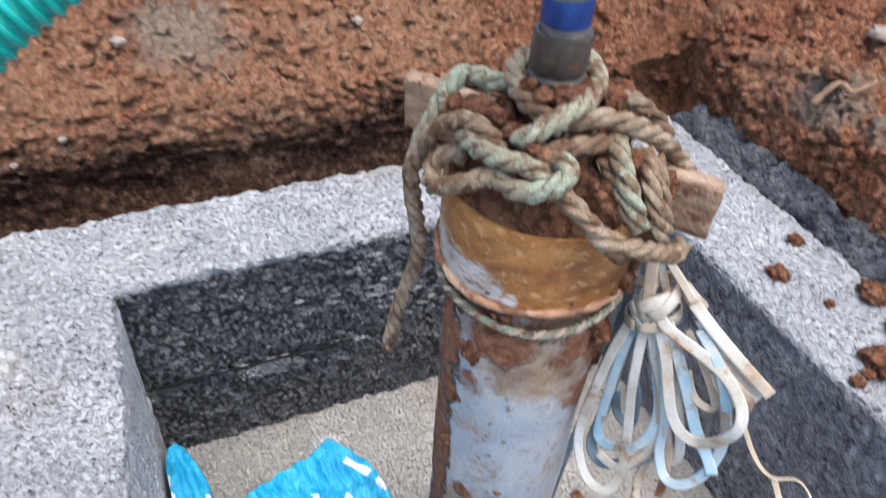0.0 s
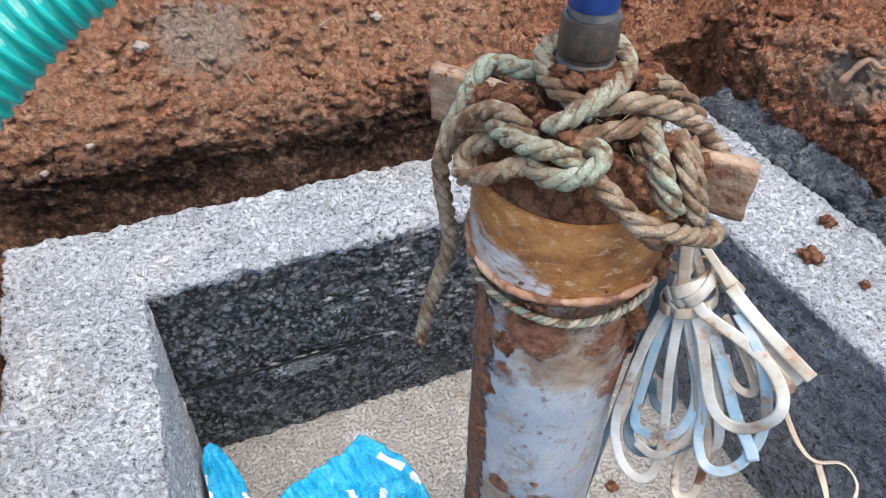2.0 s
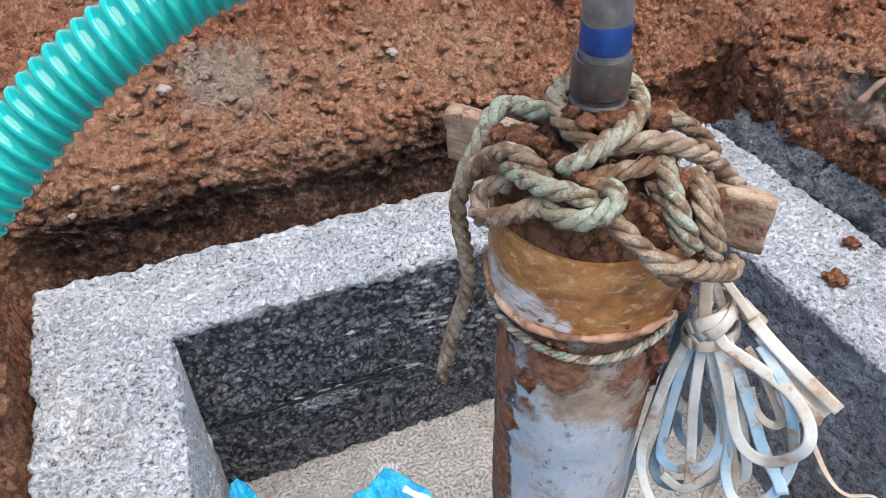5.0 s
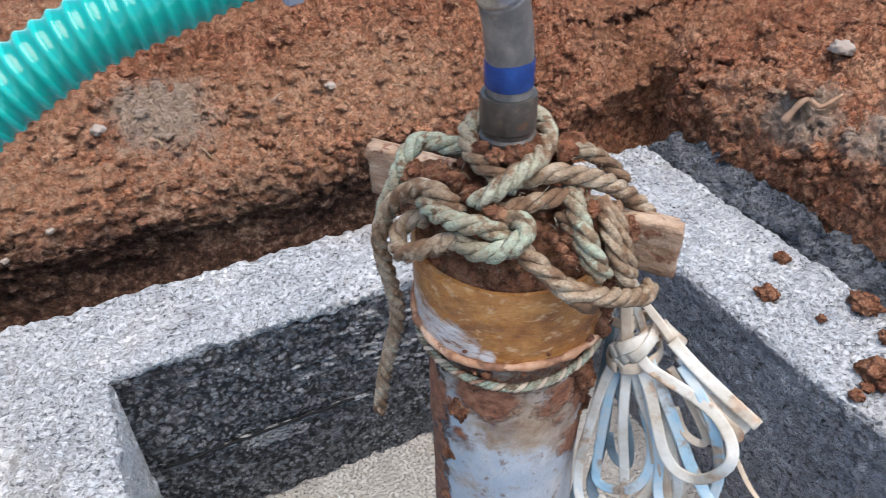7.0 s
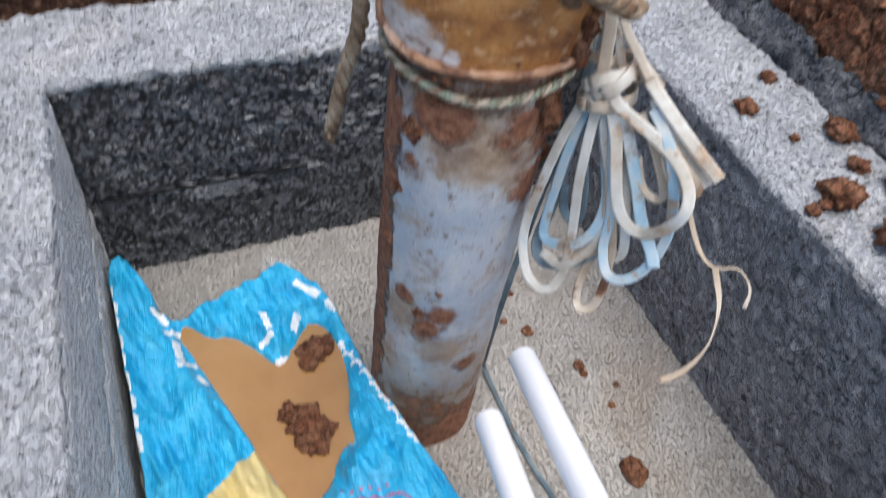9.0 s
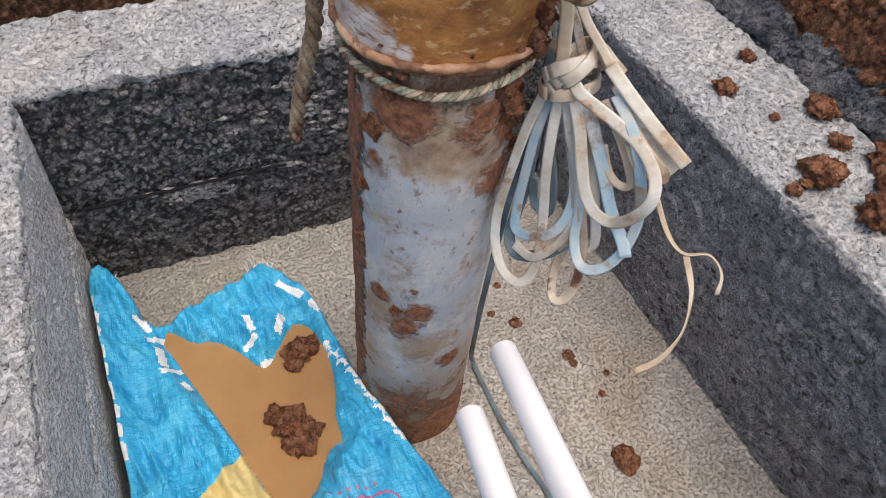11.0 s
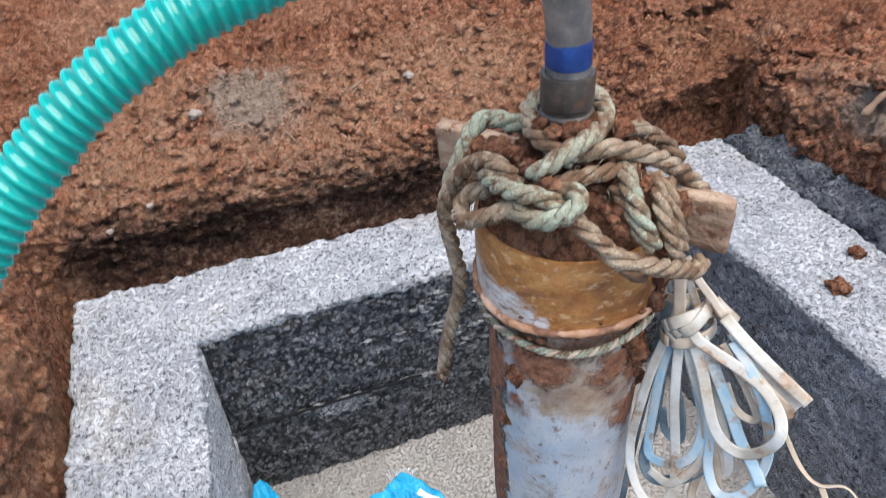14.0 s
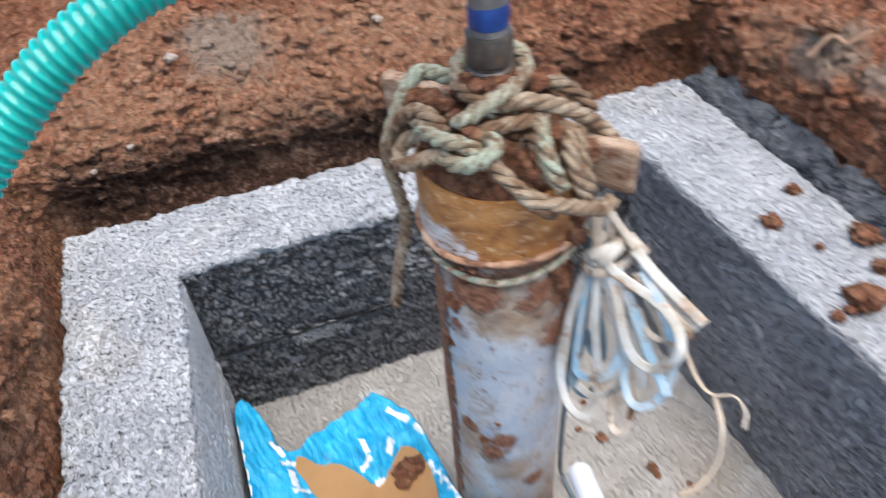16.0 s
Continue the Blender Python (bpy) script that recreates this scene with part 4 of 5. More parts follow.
# ---- hose ----
hose = new("hose")
tagged(hose, "ribbed teal green suction hose curving down to soil", "hose")
h0 = o + w * 0.036
pts = [h0, h0 + w * 0.02, (-0.212, -0.050, 0.944), (-0.257, -0.054, 0.932), (-0.291, -0.060, 0.917), (-0.323, -0.066, 0.899), (-0.351, -0.074, 0.877), (-0.378, -0.082, 0.854), (-0.403, -0.092, 0.828), (-0.426, -0.102, 0.801), (-0.446, -0.112, 0.773), (-0.466, -0.121, 0.745), (-0.50, -0.138, 0.69), (-0.545, -0.16, 0.62), (-0.61, -0.19, 0.575), (-0.75, -0.25, 0.585), (-1.1, -0.4, 0.64)]
path = spline(pts, 0.00135)
bm = bmesh.new()
sweep(bm, path, lambda i: [(x * g, y * g) for k, (x, y) in enumerate(ring(1.0, 28)) for g in (0.0168 + 0.0008 * math.cos(2 * math.pi * (i / 6.0 - k / 28)),)])
hose_wall = part("hose_wall", bm, HOSE, hose)
axes = frames_along(path)
reach = min(len(path), 720)
coil = []
for i in range(reach * 4):
    j, f = divmod(i, 4)
    if j + 1 >= reach:
        break
    a = 2 * math.pi * (i / 24.0)
    t, s1, u1 = axes[j]
    coil.append(path[j].lerp(path[j + 1], f / 4) + (s1 * math.cos(a) + u1 * math.sin(a)) * 0.0157)
bm = bmesh.new()
sweep(bm, coil, lambda i: ring(0.0022, 10))
part("spiral_rib", bm, HOSERIB, hose_wall, "glossy stiff teal spiral rib")

# ---- flat cables ----
bundle = new("cable_bundle")
tagged(bundle, "bundle of looped white and pale blue flat cables", "cable")
TOWARD = Vector((-0.42, -0.62, 0.60)).normalized()


def ribbon(points, mat, width=0.0080, thick=0.0032, turn=0.0, twist=0.0, parent=bundle, name="cable_loop", label="", step=0.004):
    path = spline(points, step)
    axes = []
    for i, p in enumerate(path):
        t = (path[min(i + 1, len(path) - 1)] - path[max(i - 1, 0)]).normalized()
        s = t.cross(TOWARD)
        s = s.normalized() if s.length > 0.05 else axes[-1][1]
        u = s.cross(t)
        a = turn + twist * math.sin(i / len(path) * 5.3 + width * 900)
        s2 = s * math.cos(a) + u * math.sin(a)
        axes.append((t, s2, s2.cross(t)))
    w, h = width * 0.43, thick / 2
    sec = [(-w, -h * 0.35), (-w * 0.9, -h * 0.85), (-w * 0.6, -h), (w * 0.6, -h), (w * 0.9, -h * 0.85), (w, -h * 0.35), (w, h * 0.35), (w * 0.9, h * 0.85), (w * 0.6, h), (0, h * 0.8), (-w * 0.6, h), (-w * 0.9, h * 0.85), (-w, h * 0.35)]
    bm = bmesh.new()
    sweep(bm, path, lambda i: sec, axes)
    return part(name, bm, mat, parent, label)


ribbon([(0.082, -0.084, 0.608), (0.085, -0.095, 0.603), (0.097, -0.112, 0.597), (0.111, -0.127, 0.588), (0.121, -0.143, 0.579), (0.125, -0.161, 0.566), (0.122, -0.170, 0.550), (0.117, -0.165, 0.529), (0.109, -0.154, 0.512), (0.099, -0.140, 0.511), (0.090, -0.129, 0.528), (0.086, -0.118, 0.553), (0.086, -0.103, 0.576), (0.084, -0.082, 0.600)], WHITE, 0.0118, twist=0.15)
ribbon([(0.092, -0.082, 0.601), (0.094, -0.098, 0.587), (0.100, -0.113, 0.563), (0.108, -0.126, 0.535), (0.113, -0.141, 0.511), (0.117, -0.162, 0.495), (0.118, -0.174, 0.482)], BLUE, 0.0125, twist=0.20)
ribbon([(0.108, -0.106, 0.607), (0.115, -0.129, 0.590), (0.121, -0.146, 0.562), (0.126, -0.158, 0.527), (0.123, -0.164, 0.499), (0.112, -0.166, 0.474), (0.099, -0.160, 0.459), (0.092, -0.147, 0.457), (0.092, -0.131, 0.474), (0.094, -0.123, 0.502), (0.090, -0.108, 0.548), (0.085, -0.085, 0.597)], BLUE, 0.0105, twist=0.30)
ribbon([(0.090, -0.077, 0.589), (0.090, -0.102, 0.544), (0.096, -0.126, 0.497), (0.100, -0.135, 0.468), (0.098, -0.146, 0.429), (0.090, -0.151, 0.409), (0.081, -0.147, 0.403), (0.080, -0.138, 0.408), (0.085, -0.127, 0.432), (0.092, -0.124, 0.466), (0.093, -0.118, 0.504), (0.088, -0.085, 0.579)], TAN, 0.0095, twist=0.40)
ribbon([(0.079, -0.074, 0.592), (0.073, -0.086, 0.559), (0.071, -0.095, 0.523), (0.072, -0.105, 0.483), (0.070, -0.117, 0.442), (0.062, -0.123, 0.416), (0.052, -0.119, 0.407), (0.044, -0.102, 0.410), (0.042, -0.083, 0.430), (0.044, -0.074, 0.460), (0.049, -0.072, 0.501), (0.059, -0.069, 0.555), (0.072, -0.066, 0.593)], WHITE, 0.0105, twist=0.30)
ribbon([(0.077, -0.065, 0.586), (0.067, -0.072, 0.549), (0.062, -0.077, 0.509), (0.059, -0.081, 0.470), (0.058, -0.088, 0.448), (0.066, -0.104, 0.452), (0.077, -0.118, 0.469), (0.087, -0.119, 0.491), (0.093, -0.109, 0.516), (0.090, -0.092, 0.548), (0.083, -0.075, 0.587)], BLUE, 0.0105, twist=0.35)
ribbon([(0.084, -0.055, 0.597), (0.075, -0.059, 0.573), (0.070, -0.068, 0.526), (0.066, -0.074, 0.476), (0.058, -0.080, 0.430), (0.061, -0.096, 0.419), (0.075, -0.115, 0.436), (0.092, -0.124, 0.460), (0.100, -0.116, 0.485)], GREY, 0.0125, twist=0.30)
ribbon([(0.084, -0.074, 0.592), (0.085, -0.095, 0.563), (0.091, -0.112, 0.533), (0.095, -0.121, 0.503), (0.089, -0.124, 0.473), (0.077, -0.123, 0.452), (0.064, -0.116, 0.437), (0.054, -0.097, 0.438)], WHITE, 0.0105, twist=0.30)
ribbon([(0.107, -0.095, 0.594), (0.113, -0.118, 0.576), (0.120, -0.132, 0.556), (0.125, -0.138, 0.538), (0.121, -0.133, 0.531), (0.111, -0.124, 0.541), (0.105, -0.111, 0.566)], TAN, 0.0085, twist=0.50)
ribbon([(0.099, -0.084, 0.587), (0.101, -0.109, 0.547), (0.105, -0.127, 0.509), (0.109, -0.138, 0.475), (0.106, -0.138, 0.461), (0.100, -0.132, 0.473), (0.096, -0.120, 0.505)], WHITE, 0.0105, twist=0.40)
ribbon([(0.080, -0.055, 0.575), (0.080, -0.077, 0.537), (0.083, -0.092, 0.503), (0.083, -0.096, 0.470), (0.075, -0.083, 0.474), (0.072, -0.074, 0.503)], GREY, 0.0095, twist=0.40)
ribbon([(0.106, -0.092, 0.624), (0.113, -0.112, 0.614), (0.125, -0.131, 0.600), (0.139, -0.149, 0.585), (0.148, -0.163, 0.576)], WHITE, 0.0125, twist=0.05)
ribbon([(0.111, -0.098, 0.611), (0.117, -0.117, 0.600), (0.126, -0.133, 0.584), (0.139, -0.148, 0.571), (0.147, -0.160, 0.563)], WHITE, 0.0110, twist=0.10)
ribbon([(0.113, -0.111, 0.604), (0.118, -0.130, 0.588), (0.127, -0.145, 0.575), (0.138, -0.156, 0.563), (0.136, -0.155, 0.555), (0.123, -0.142, 0.561), (0.114, -0.128, 0.581)], TAN, 0.0090, twist=0.20)
ribbon([(0.079, -0.052, 0.665), (0.079, -0.059, 0.648), (0.078, -0.066, 0.627), (0.077, -0.074, 0.606)], TAN, 0.0125, twist=0.00, name="cable_stem")
ribbon([(0.089, -0.049, 0.662), (0.094, -0.063, 0.647), (0.101, -0.077, 0.635), (0.107, -0.091, 0.623)], TAN, 0.0085, twist=0.20, name="cable_stem")
ribbon([(0.089, -0.048, 0.649), (0.092, -0.058, 0.635), (0.095, -0.068, 0.620), (0.098, -0.078, 0.605)], WHITE, 0.0085, twist=0.20, name="cable_stem")
ribbon([(0.081, -0.050, 0.642), (0.075, -0.042, 0.640), (0.070, -0.040, 0.631), (0.073, -0.047, 0.623), (0.081, -0.059, 0.621), (0.088, -0.068, 0.621)], TAN, 0.0095, twist=0.30, name="cable_stem")
ribbon([(0.132, -0.159, 0.549), (0.136, -0.186, 0.526), (0.146, -0.201, 0.515), (0.161, -0.212, 0.521), (0.166, -0.227, 0.513), (0.161, -0.236, 0.500)], TAN, 0.005, 0.0012, turn=0.5, twist=0.9, name="peeled_strip")
ribbon([(0.147, -0.203, 0.515), (0.146, -0.226, 0.494), (0.135, -0.245, 0.470), (0.114, -0.254, 0.452), (0.093, -0.254, 0.443)], TAN, 0.006, 0.0012, turn=0.3, twist=0.8, name="peeled_strip")
# the wraps that tie the bundle
for k, (dz, r) in enumerate(((0.0, 0.0255), (0.010, 0.0235), (-0.010, 0.0265), (0.004, 0.0262))):
    c = Vector((0.090, -0.068, 0.603 + dz))
    ax = Vector((0.25, -0.55, -0.75)).normalized()
    e1 = ax.cross(Vector((0, 0, 1))).normalized()
    e2 = ax.cross(e1)
    pts = [c + ax * 0.008 * math.sin(a + 1.7 * k) + (e1 * math.cos(a) + e2 * math.sin(a) * 0.7) * r for a in np.linspace(0, 2 * math.pi, 14)]
    path = spline(pts, 0.004)
    axes = []
    for i, p in enumerate(path):
        t = (path[min(i + 1, len(path) - 1)] - path[max(i - 1, 0)]).normalized()
        out = (p - c).normalized()
        s = t.cross(out).normalized()
        axes.append((t, s, s.cross(t)))
    bm = bmesh.new()
    sweep(bm, path, lambda i: [(-0.0055, -0.0010), (-0.004, -0.0016), (0.004, -0.0016), (0.0055, -0.0010), (0.0055, 0.0010), (0.004, 0.0016), (-0.004, 0.0016), (-0.0055, 0.0010)], axes)
    part("wrap", bm, WHITE if k != 2 else TAN, bundle)
bm = bmesh.new()
sweep(bm, [Vector((0.107, -0.072, 0.625)), Vector((0.112, -0.082, 0.619)), Vector((0.119, -0.09, 0.612))], lambda i: ring(0.0068, 10))
part("tape_wrap", bm, WHITE, bundle)

floor_cable = new("floor_cable")
tagged(floor_cable, "grey-blue flat cable running down the pipe to the floor", "cable")
ribbon([(0.088, -0.02, 0.64), (0.086, -0.035, 0.60), (0.080, -0.040, 0.53), (0.077, -0.034, 0.42), (0.080, -0.018, 0.25), (0.092, 0.005, 0.08), (0.106, 0.02, 0.014), (0.110, -0.019, 0.005), (0.115, -0.091, 0.005), (0.124, -0.147, 0.005), (0.133, -0.192, 0.005), (0.15, -0.30, 0.005), (0.17, -0.42, 0.005)], GREY, 0.0085, 0.003, parent=floor_cable, name="cable_run")

# ---- white tubes propped over the front bank ----
for a in ((0.060, -0.117, 0.276), (-0.001, -0.177, 0.273)):
    d = Vector((-0.026, -0.183, 0.075)).normalized()
    tube = new("plastic_tube")
    tagged(tube, "plain white plastic conduit tube sloping into the chamber", "tube", "white conduit tubes")
    bm = bmesh.new()
    path = [Vector(a) + d * k for k in (0, 0.0007, 0.0014, *np.linspace(0.02, 0.93, 76), 0.9486, 0.9493, 0.95)]
    rows = []
    bell = a[0] > 0.03
    for rr, seq in ((0.0150, path), (0.0132, path[::-1])):
        for p in seq:
            wide = max(0.0, min(1.0, ((p - Vector(a)).length - 0.225) / 0.012)) if bell else 0.0
            t, s, u = frames_along([p, p + d])[0]
            rows.append([bm.verts.new(p + s * x + u * y) for x, y in ring(rr + 0.0045 * wide, 32)])
    rows.append(rows[0])
    for r1, r2 in zip(rows, rows[1:]):
        for k in range(32):
            j = (k + 1) % 32
            bm.faces.new((r1[k], r1[j], r2[j], r2[k]))
    bm.normal_update()
    bmesh.ops.recalc_face_normals(bm, faces=bm.faces)
    part("tube_wall", bm, PVC, tube, crisp=True)


# ---- cement sack with muddy water ----
def inside(p, poly):
    """Distance to a polygon's edge, positive within it."""
    best, odd = 9.0, False
    for (x0, y0), (x1, y1) in zip(poly, poly[1:] + poly[:1]):
        dx, dy = x1 - x0, y1 - y0
        t = max(0.0, min(1.0, ((p[0] - x0) * dx + (p[1] - y0) * dy) / (dx * dx + dy * dy)))
        best = min(best, math.hypot(p[0] - x0 - t * dx, p[1] - y0 - t * dy))
        if (y0 > p[1]) != (y1 > p[1]) and p[0] < x0 + (p[1] - y0) * dx / dy:
            odd = not odd
    return best if odd else -best


def rounded(poly, times=2):
    for _ in range(times):
        out = []
        for (x0, y0), (x1, y1) in zip(poly, poly[1:] + poly[:1]):
            out += [(x0 * 0.75 + x1 * 0.25, y0 * 0.75 + y1 * 0.25), (x0 * 0.25 + x1 * 0.75, y0 * 0.25 + y1 * 0.75)]
        poly = out
    return poly


BAG = rounded([(-0.400, 0.240), (-0.370, 0.268), (-0.345, 0.225), (-0.325, 0.172), (-0.293, 0.174), (-0.253, 0.200), (-0.196, 0.205), (-0.167, 0.243), (-0.140, 0.212), (-0.093, 0.156), (-0.076, 0.072), (-0.063, -0.007), (-0.035, -0.069), (-0.014, -0.142), (0.008, -0.200), (-0.03, -0.225), (-0.06, -0.42), (-0.35, -0.43), (-0.372, -0.041), (-0.380, 0.068), (-0.390, 0.179)], 1)
POOL = rounded([(-0.314, 0.150), (-0.302, 0.160), (-0.272, 0.126), (-0.249, 0.128), (-0.216, 0.098), (-0.193, 0.062), (-0.177, 0.066), (-0.151, 0.110), (-0.132, 0.123), (-0.112, 0.106), (-0.100, 0.058), (-0.103, 0.004), (-0.115, -0.043), (-0.110, -0.066), (-0.137, -0.084), (-0.162, -0.135), (-0.205, -0.140), (-0.228, -0.085), (-0.246, -0.030), (-0.277, 0.046), (-0.298, 0.098)], 1)
FLAP = [(-0.310, -0.121), (-0.280, -0.094), (-0.235, -0.055), (-0.221, -0.104), (-0.191, -0.131), (-0.192, -0.158), (-0.224, -0.169), (-0.297, -0.137)]
STAMP = rounded([(-0.154, -0.168), (-0.145, -0.195), (-0.075, -0.203), (-0.063, -0.180), (-0.080, -0.158), (-0.142, -0.155)], 2)
LEVEL = 0.070
step = 0.0022
xs, ys = np.arange(-0.40, 0.012, step), np.arange(-0.44, 0.275, step)
# plain printed bars: along the two long edges, and larger ones on the folds
bars = []
for k in range(9):  # down the long edge by the wall
    bars += [((-0.394 + 0.0027 * k, 0.200 - 0.0275 * k), 0.0085, 0.0035, 0.12), ((-0.387 + 0.0027 * k, 0.193 - 0.0275 * k), 0.0032, 0.0085, 0.0)]
for k in range(9):  # along the curved edge by the pipe
    u = k / 8
    x, y = -0.103 + 0.057 * u, 0.074 - 0.167 * u
    bars += [((x, y), 0.0070, 0.0028, -0.25 - 0.2 * u), ((x + 0.003, y - 0.007), 0.0026, 0.0065, 0.3)]
for c, a, b, turn in (((-0.334, 0.166), 0.0045, 0.017, 0.5), ((-0.320, 0.138), 0.011, 0.0045, 0.3), ((-0.315, 0.106), 0.0045, 0.018, 0.15), ((-0.305, 0.082), 0.012, 0.0045, 0.3), ((-0.289, 0.055), 0.004, 0.009, 0.6), ((-0.196, 0.122), 0.0045, 0.015, 0.2), ((-0.200, 0.097), 0.011, 0.0045, 0.3), ((-0.156, 0.116), 0.0045, 0.014, -0.4), ((-0.184, 0.064), 0.011, 0.006, 0.3), ((-0.132, 0.160), 0.021, 0.0050, -0.75), ((-0.104, 0.126), 0.010, 0.0045, -1.0)):
    bars.append((c, a, b, turn))
index, verts, faces, slots = {}, [], [], []
for i, x in enumerate(xs):
    for j, y in enumerate(ys):
        s = inside((x, y), BAG)
        if s < -0.001:
            continue
        q = -inside((x, y), POOL)
        p = Vector((x, y, 0))
        z = LEVEL + (min(q * 0.9, 0.020) if q > 0 else max(q * 0.7, -0.02))
        z += 0.010 * math.exp(-(((x + 0.17) / 0.06) ** 2 + ((y - 0.19) / 0.05) ** 2)) if q > 0 else 0
        z += 0.034 * math.exp(-(((x + 0.382 - 0.05 * min(0.0, y - 0.2)) / 0.026) ** 2)) * (1 if y > -0.2 else 0.6) if q > 0 else 0
        if q > 0:
            z += noise.fractal(Vector((x * 26, y * 15, 4)), 0.8, 2.1, 4) * 0.007 + (0.4 - abs(noise.noise(Vector((x * 42 + y * 12, y * 9, 7))))) * 0.022 + (0.3 - abs(noise.noise(Vector((x * 95 + y * 30, y * 26, 2))))) * 0.008
        e = min(1.0, max(0.0, s / (0.006 if x < -0.34 else 0.016)))
        z = 0.002 + (z - 0.002) * (1 - (1 - e) ** 2.6)
        index[i, j] = len(verts)
        verts.append(Vector((x, y, z)))
for (i, j), a in list(index.items()):
    try:
        f = (a, index[i + 1, j], index[i + 1, j + 1], index[i, j + 1])
    except KeyError:
        continue
    c = sum((verts[k] for k in f), Vector()) / 4
    m = 0
    for (bx, by), hw, hh, turn in bars:
        dx, dy = c.x - bx, c.y - by
        u, v = dx * math.cos(turn) + dy * math.sin(turn), -dx * math.sin(turn) + dy * math.cos(turn)
        if abs(u) < hw and abs(v) < hh:
            m = 1
    if c.y < -0.05 and inside((c.x, c.y), FLAP) > 0:
        m = 2
    edge = inside((c.x, c.y), STAMP) if c.y < -0.13 and c.x > -0.17 else -1
    if 0 < edge < 0.0035 or (edge > 0.009 and int((c.x + 1) * 130) % 3 != 0 and abs(c.y + 0.178 + 0.1 * (c.x + 0.11)) < 0.0085):
        m = 3
    if -0.153 < c.y < -0.140 and -0.155 < c.x < -0.085 and int((c.x + 1) * 180) % 2 and abs(c.y + 0.146 + 0.08 * (c.x + 0.12)) < 0.002:
        m = 3
    faces.append(f)
    slots.append(m)
sack = new("cement_sack")
tagged(sack, "torn bright blue woven cement sack holding muddy water", "sack")
cloth = from_arrays("sack_cloth", verts, faces, [SACK, PRINT, LINER, STAMPINK], sack, "", slots)
# frayed threads on the cut mouth
for c, n in (((-0.376, 0.240, 0.045), 26), ((-0.168, 0.226, 0.030), 22), ((-0.160, 0.222, 0.035), 16)):
    bm = bmesh.new()
    for k in range(n):
        p = Vector(c) + Vector((random.uniform(-0.016, 0.016), random.uniform(-0.008, 0.004), random.uniform(0.03, 0.055)))
        d = Vector((random.uniform(-0.5, 0.5), random.uniform(0.1, 0.8), random.uniform(0.2, 1))).normalized()
        path = spline([p - d * 0.008, p, p + d * 0.008 + Vector((0, 0.002, -0.001)), p + d * 0.014 + Vector((random.uniform(-0.004, 0.004), 0.003, -0.005))], 0.003)
        sweep(bm, path, lambda i: ring(0.0005, 4))
    part("frayed_threads", bm, PRINT, cloth, "pale frayed threads")

grid = {}
verts, faces = [], []
for i, x in enumerate(np.arange(-0.325, -0.08, 0.004)):
    for j, y in enumerate(np.arange(-0.16, 0.17, 0.004)):
        if inside((x, y), POOL) > -0.012:
            grid[i, j] = len(verts)
            verts.append((x, y, LEVEL + 0.0002 * noise.noise(Vector((x * 40, y * 40, 0)))))
for (i, j), a in grid.items():
    if (i + 1, j) in grid and (i, j + 1) in grid and (i + 1, j + 1) in grid:
        faces.append((a, grid[i + 1, j], grid[i + 1, j + 1], grid[i, j + 1]))
tagged(from_arrays("muddy_water", verts, faces, WATER), "still brown muddy water lying in the sack", "water", kind="stuff")
for k, (x, y, s) in enumerate(((-0.171, -0.030, 0.022), (-0.165, -0.062, 0.02), (-0.185, -0.015, 0.016), (-0.150, -0.045, 0.016), (-0.140, 0.072, 0.02), (-0.15, 0.055, 0.013), (-0.122, 0.080, 0.014))):
    cake("mud_clod", (x, y, LEVEL + s * 0.12), s, k + 5, 0.75, CLOD, None, "wet reddish mud clod lying in the muddy water", "clod")["group"] = "mud clods in the sack"

# ---- clods on the wall top and the floor ----
for k, (x, y, s) in enumerate(((0.467, 0.127, 0.015), (0.542, 0.183, 0.011), (0.490, -0.048, 0.025), (0.462, -0.055, 0.008), (0.572, 0.055, 0.020), (0.552, -0.005, 0.014), (0.585, -0.055, 0.026), (0.562, -0.09, 0.020), (0.50, 0.06, 0.007), (0.44, -0.06, 0.009), (0.515, -0.13, 0.03))):
    cake("soil_clod", (x, y, RIM + s * 0.35), s, k + 11, 0.7, CLOD, None, "crumbly red soil clod on the cement wall top", "clod")["group"] = "clods on the wall top"
for k, (x, y, s) in enumerate(((0.200, 0.074, 0.010), (0.256, -0.005, 0.009), (0.258, -0.02, 0.007), (0.261, -0.182, 0.019), (0.276, -0.081, 0.006), (0.20, 0.15, 0.006), (0.17, 0.10, 0.006), (0.30, -0.05, 0.005))):
    cake("soil_clod", (x, y, s * 0.2), s, k + 31, 0.45, CLOD, None, "small flattened red soil clod on the chamber floor", "clod", 2)["group"] = "clods on the floor"

# ---- loose crumbs, stones and roots on the banks ----
bm = bmesh.new()
bmesh.ops.create_icosphere(bm, subdivisions=2, radius=1.0)
ball = [v.co.copy() for v in bm.verts]
bfaces = [tuple(v.index for v in f.verts) for f in bm.faces]
bm.free()
pick = random.Random(4)
verts, faces = [], []
for k in range(6000):
    seat = pick.choice(SEATS)
    if seat.z < 0.38 or (seat.z < 0.46 and pick.random() < 0.4):
        continue
    s = 0.0024 + 0.0105 * pick.random() ** 3.2
    ax = [pick.uniform(0.7, 1.5) for _ in range(3)]
    off = Vector((k * 1.3, k * 0.7, 0))
    base = len(verts)
    flat = pick.uniform(0.4, 0.75)
    for v in ball:
        r = s * (1 + 0.7 * noise.noise(v * 1.6 + off) + 0.4 * noise.noise(v * 3.6 + off))
        verts.append(seat + Vector((v.x * r * ax[0], v.y * r * ax[1], v.z * r * flat * ax[2] + s * 0.05)))
    faces += [tuple(base + i for i in f) for f in bfaces]
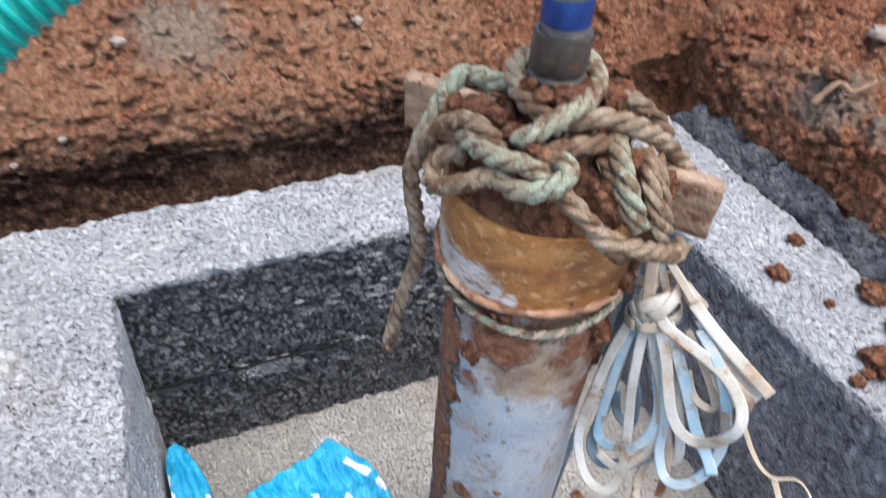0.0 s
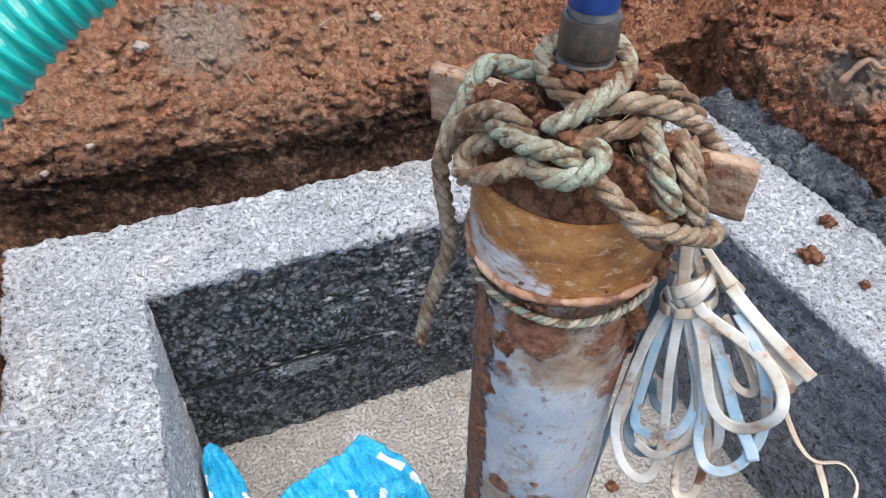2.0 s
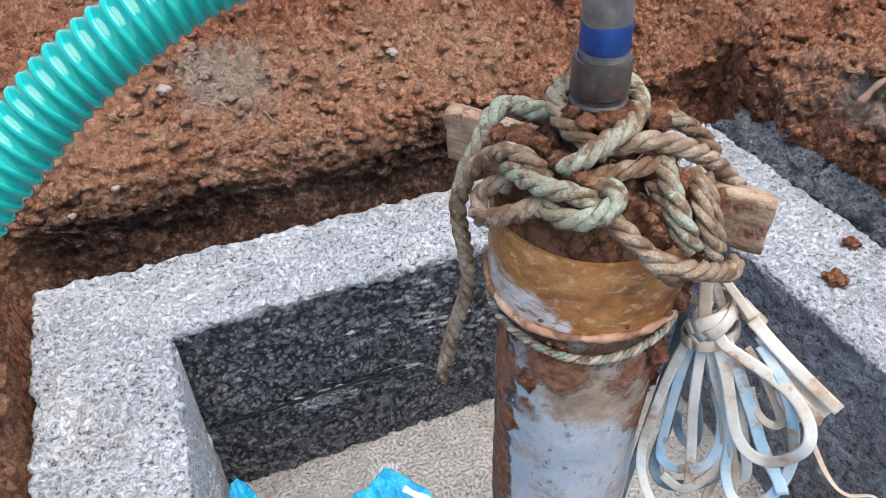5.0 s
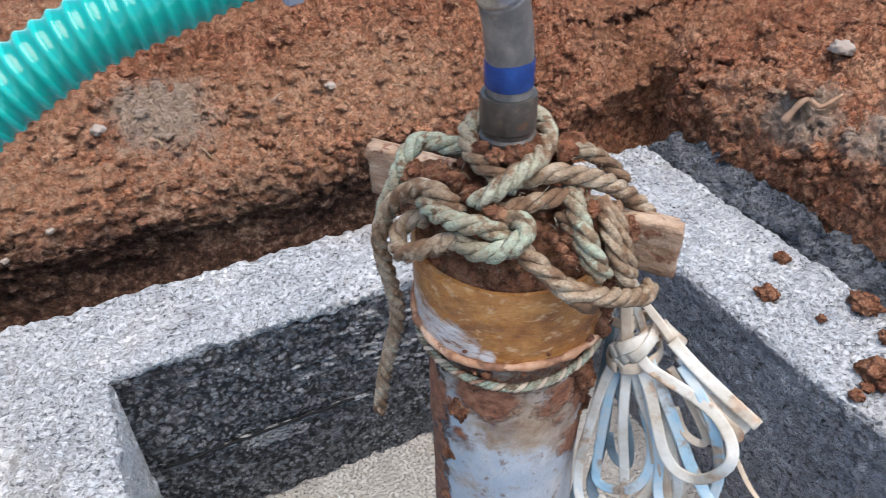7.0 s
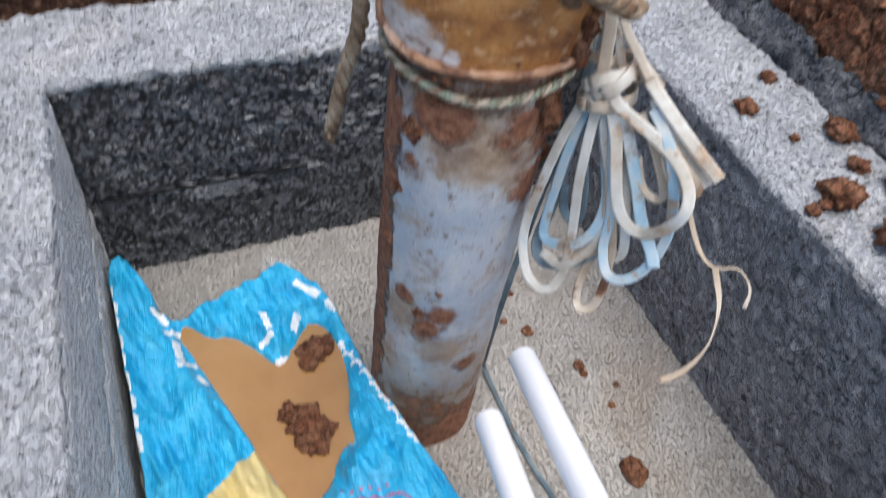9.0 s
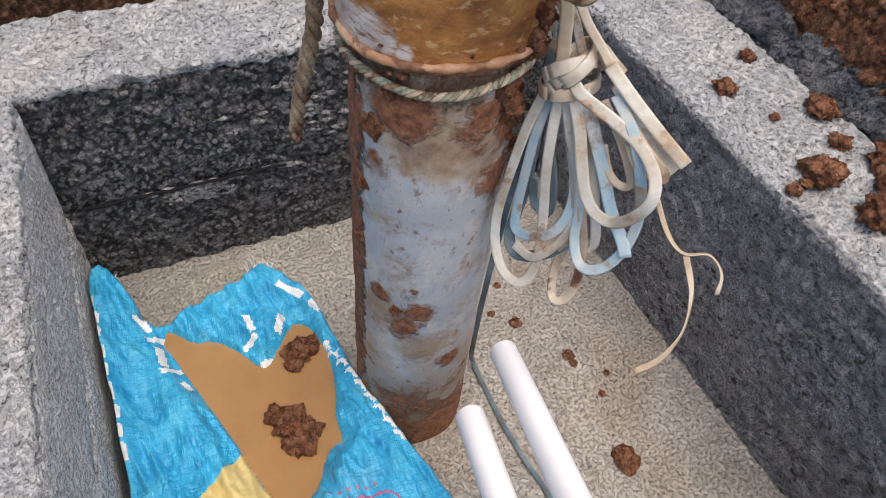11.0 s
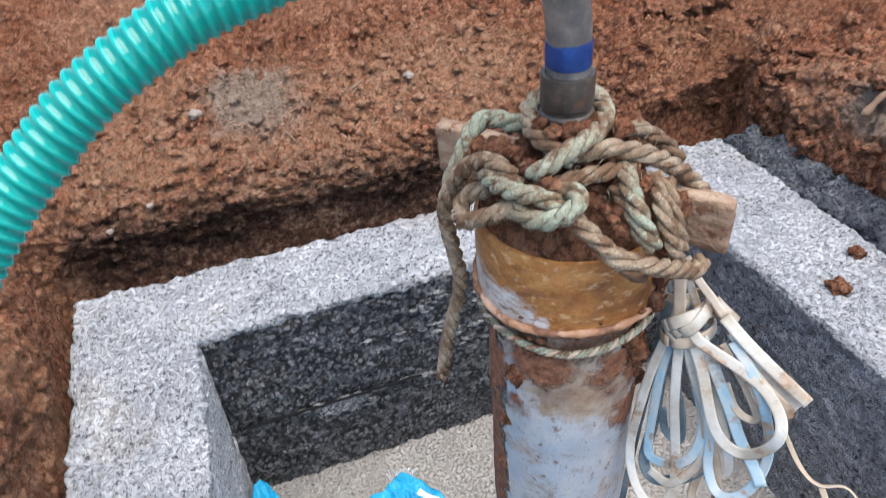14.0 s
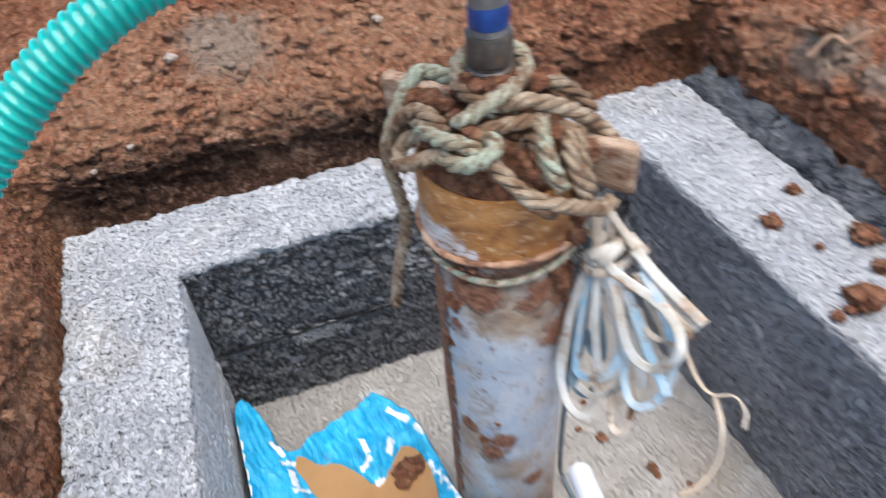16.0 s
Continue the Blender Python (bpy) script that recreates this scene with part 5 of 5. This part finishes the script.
tagged(from_arrays("loose_soil", verts, faces, SOIL), "loose red soil crumbs scattered over the banks", "soil", kind="stuff")


def ground_z(x, y):
    near = [v.z for v in SEATS if abs(v.x - x) < 0.012 and abs(v.y - y) < 0.012]
    return max(near) if near else 0.6


def stick(points, r, label, mat=TWIG):
    pts = [Vector((x, y, ground_z(x, y) + dz)) for x, y, dz in points]
    bm = bmesh.new()
    path = spline(pts, 0.006)
    n = len(path)
    sweep(bm, path, lambda i: ring(r * (1 - 0.6 * i / n) * (1 + 0.15 * math.sin(i * 1.3)), 8))
    tagged(part("root", bm, mat), label, "root")


stick([(0.635, 0.335, 0.002), (0.66, 0.328, 0.005), (0.685, 0.318, 0.006), (0.72, 0.31, 0.002)], 0.006, "dry brown root lying on the red bank")
stick([(-0.115, 0.53, 0.004), (-0.105, 0.528, 0.012), (-0.095, 0.522, 0.02)], 0.0022, "thin pale twig poking out of the bank")
stick([(-0.66, 1.36, 0.01), (-0.58, 1.34, 0.015), (-0.5, 1.30, 0.008)], 0.012, "weathered grey stick lying on the soil", PALESTONE)
for k, (x, y, s) in enumerate(((0.79, 0.40, 0.02), (0.665, 0.345, 0.024), (-0.45, 0.545, 0.006), (-0.515, 0.53, 0.006), (0.33, 0.75, 0.018), (0.0, 0.68, 0.009), (-0.36, 0.66, 0.012))):
    cake("pebble", (x, y, ground_z(x, y) + s * 0.2), s, k + 60, 0.6, CRUMB if k == 1 else PALESTONE, None, "pale grey pebble half sunk in red soil", "pebble", 2)["group"] = "pebbles on the bank"

bm = bmesh.new()
rough_block(bm, [(-1.15, 1.50, 0.66), (-0.60, 1.38, 0.66), (-0.58, 1.46, 0.66), (-1.13, 1.60, 0.66), (-1.15, 1.50, 0.745), (-0.60, 1.38, 0.735), (-0.58, 1.46, 0.735), (-1.13, 1.60, 0.745)], 0.012, 0.008, 0.004, 30, 0.004, 60)
tagged(part("stone_slab", bm, PALESTONE), "long weathered grey-brown stone slab lying on the soil", "slab")

# dry straws pressed into the soil of the back bank
bm = bmesh.new()
pick = random.Random(12)
for k in range(60):
    p = pick.choice(SEATS)
    if not (0.45 < p.z < 0.7 and p.y > 0.5 and p.y < 1.3):
        continue
    d = Vector((pick.uniform(-1, 1), pick.uniform(-1, 1), pick.uniform(0.0, 0.5))).normalized() * pick.uniform(0.012, 0.03)
    sweep(bm, spline([p + Vector((0, 0, 0.002)), p + d * 0.5 + Vector((0, 0, 0.004)), p + d + Vector((0, 0, 0.001))], 0.006), lambda i: ring(0.0007, 4))
tagged(part("straw", bm, STRAW), "thin dry straws lying in the crumbly soil", "straw", kind="stuff")

# a small yellow-green leaf on the bank beside the wall
leaf = Vector((0.632, 0.012, ground_z(0.632, 0.012) + 0.003))
bm = bmesh.new()
rows = []
for i in range(9):
    u = i / 8
    w = 0.010 * math.sin(math.pi * u) ** 0.8 + 0.0004
    c = leaf + Vector((0.036 * (u - 0.5), -0.012 * (u - 0.5), 0.006 * math.sin(math.pi * u)))
    rows.append([bm.verts.new(c + Vector((0.3 * v, v, 0.25 * abs(v))) * w + Vector((0, 0, h))) for v, h in ((-1, 0), (0, 0), (1, 0), (1, -0.0008), (0, -0.0008), (-1, -0.0008))])
for r1, r2 in zip(rows, rows[1:]):
    for k in range(6):
        bm.faces.new((r1[k], r1[(k + 1) % 6], r2[(k + 1) % 6], r2[k]))
tagged(part("leaf", bm, LEAF), "small yellow-green fallen leaf on the soil bank", "leaf")
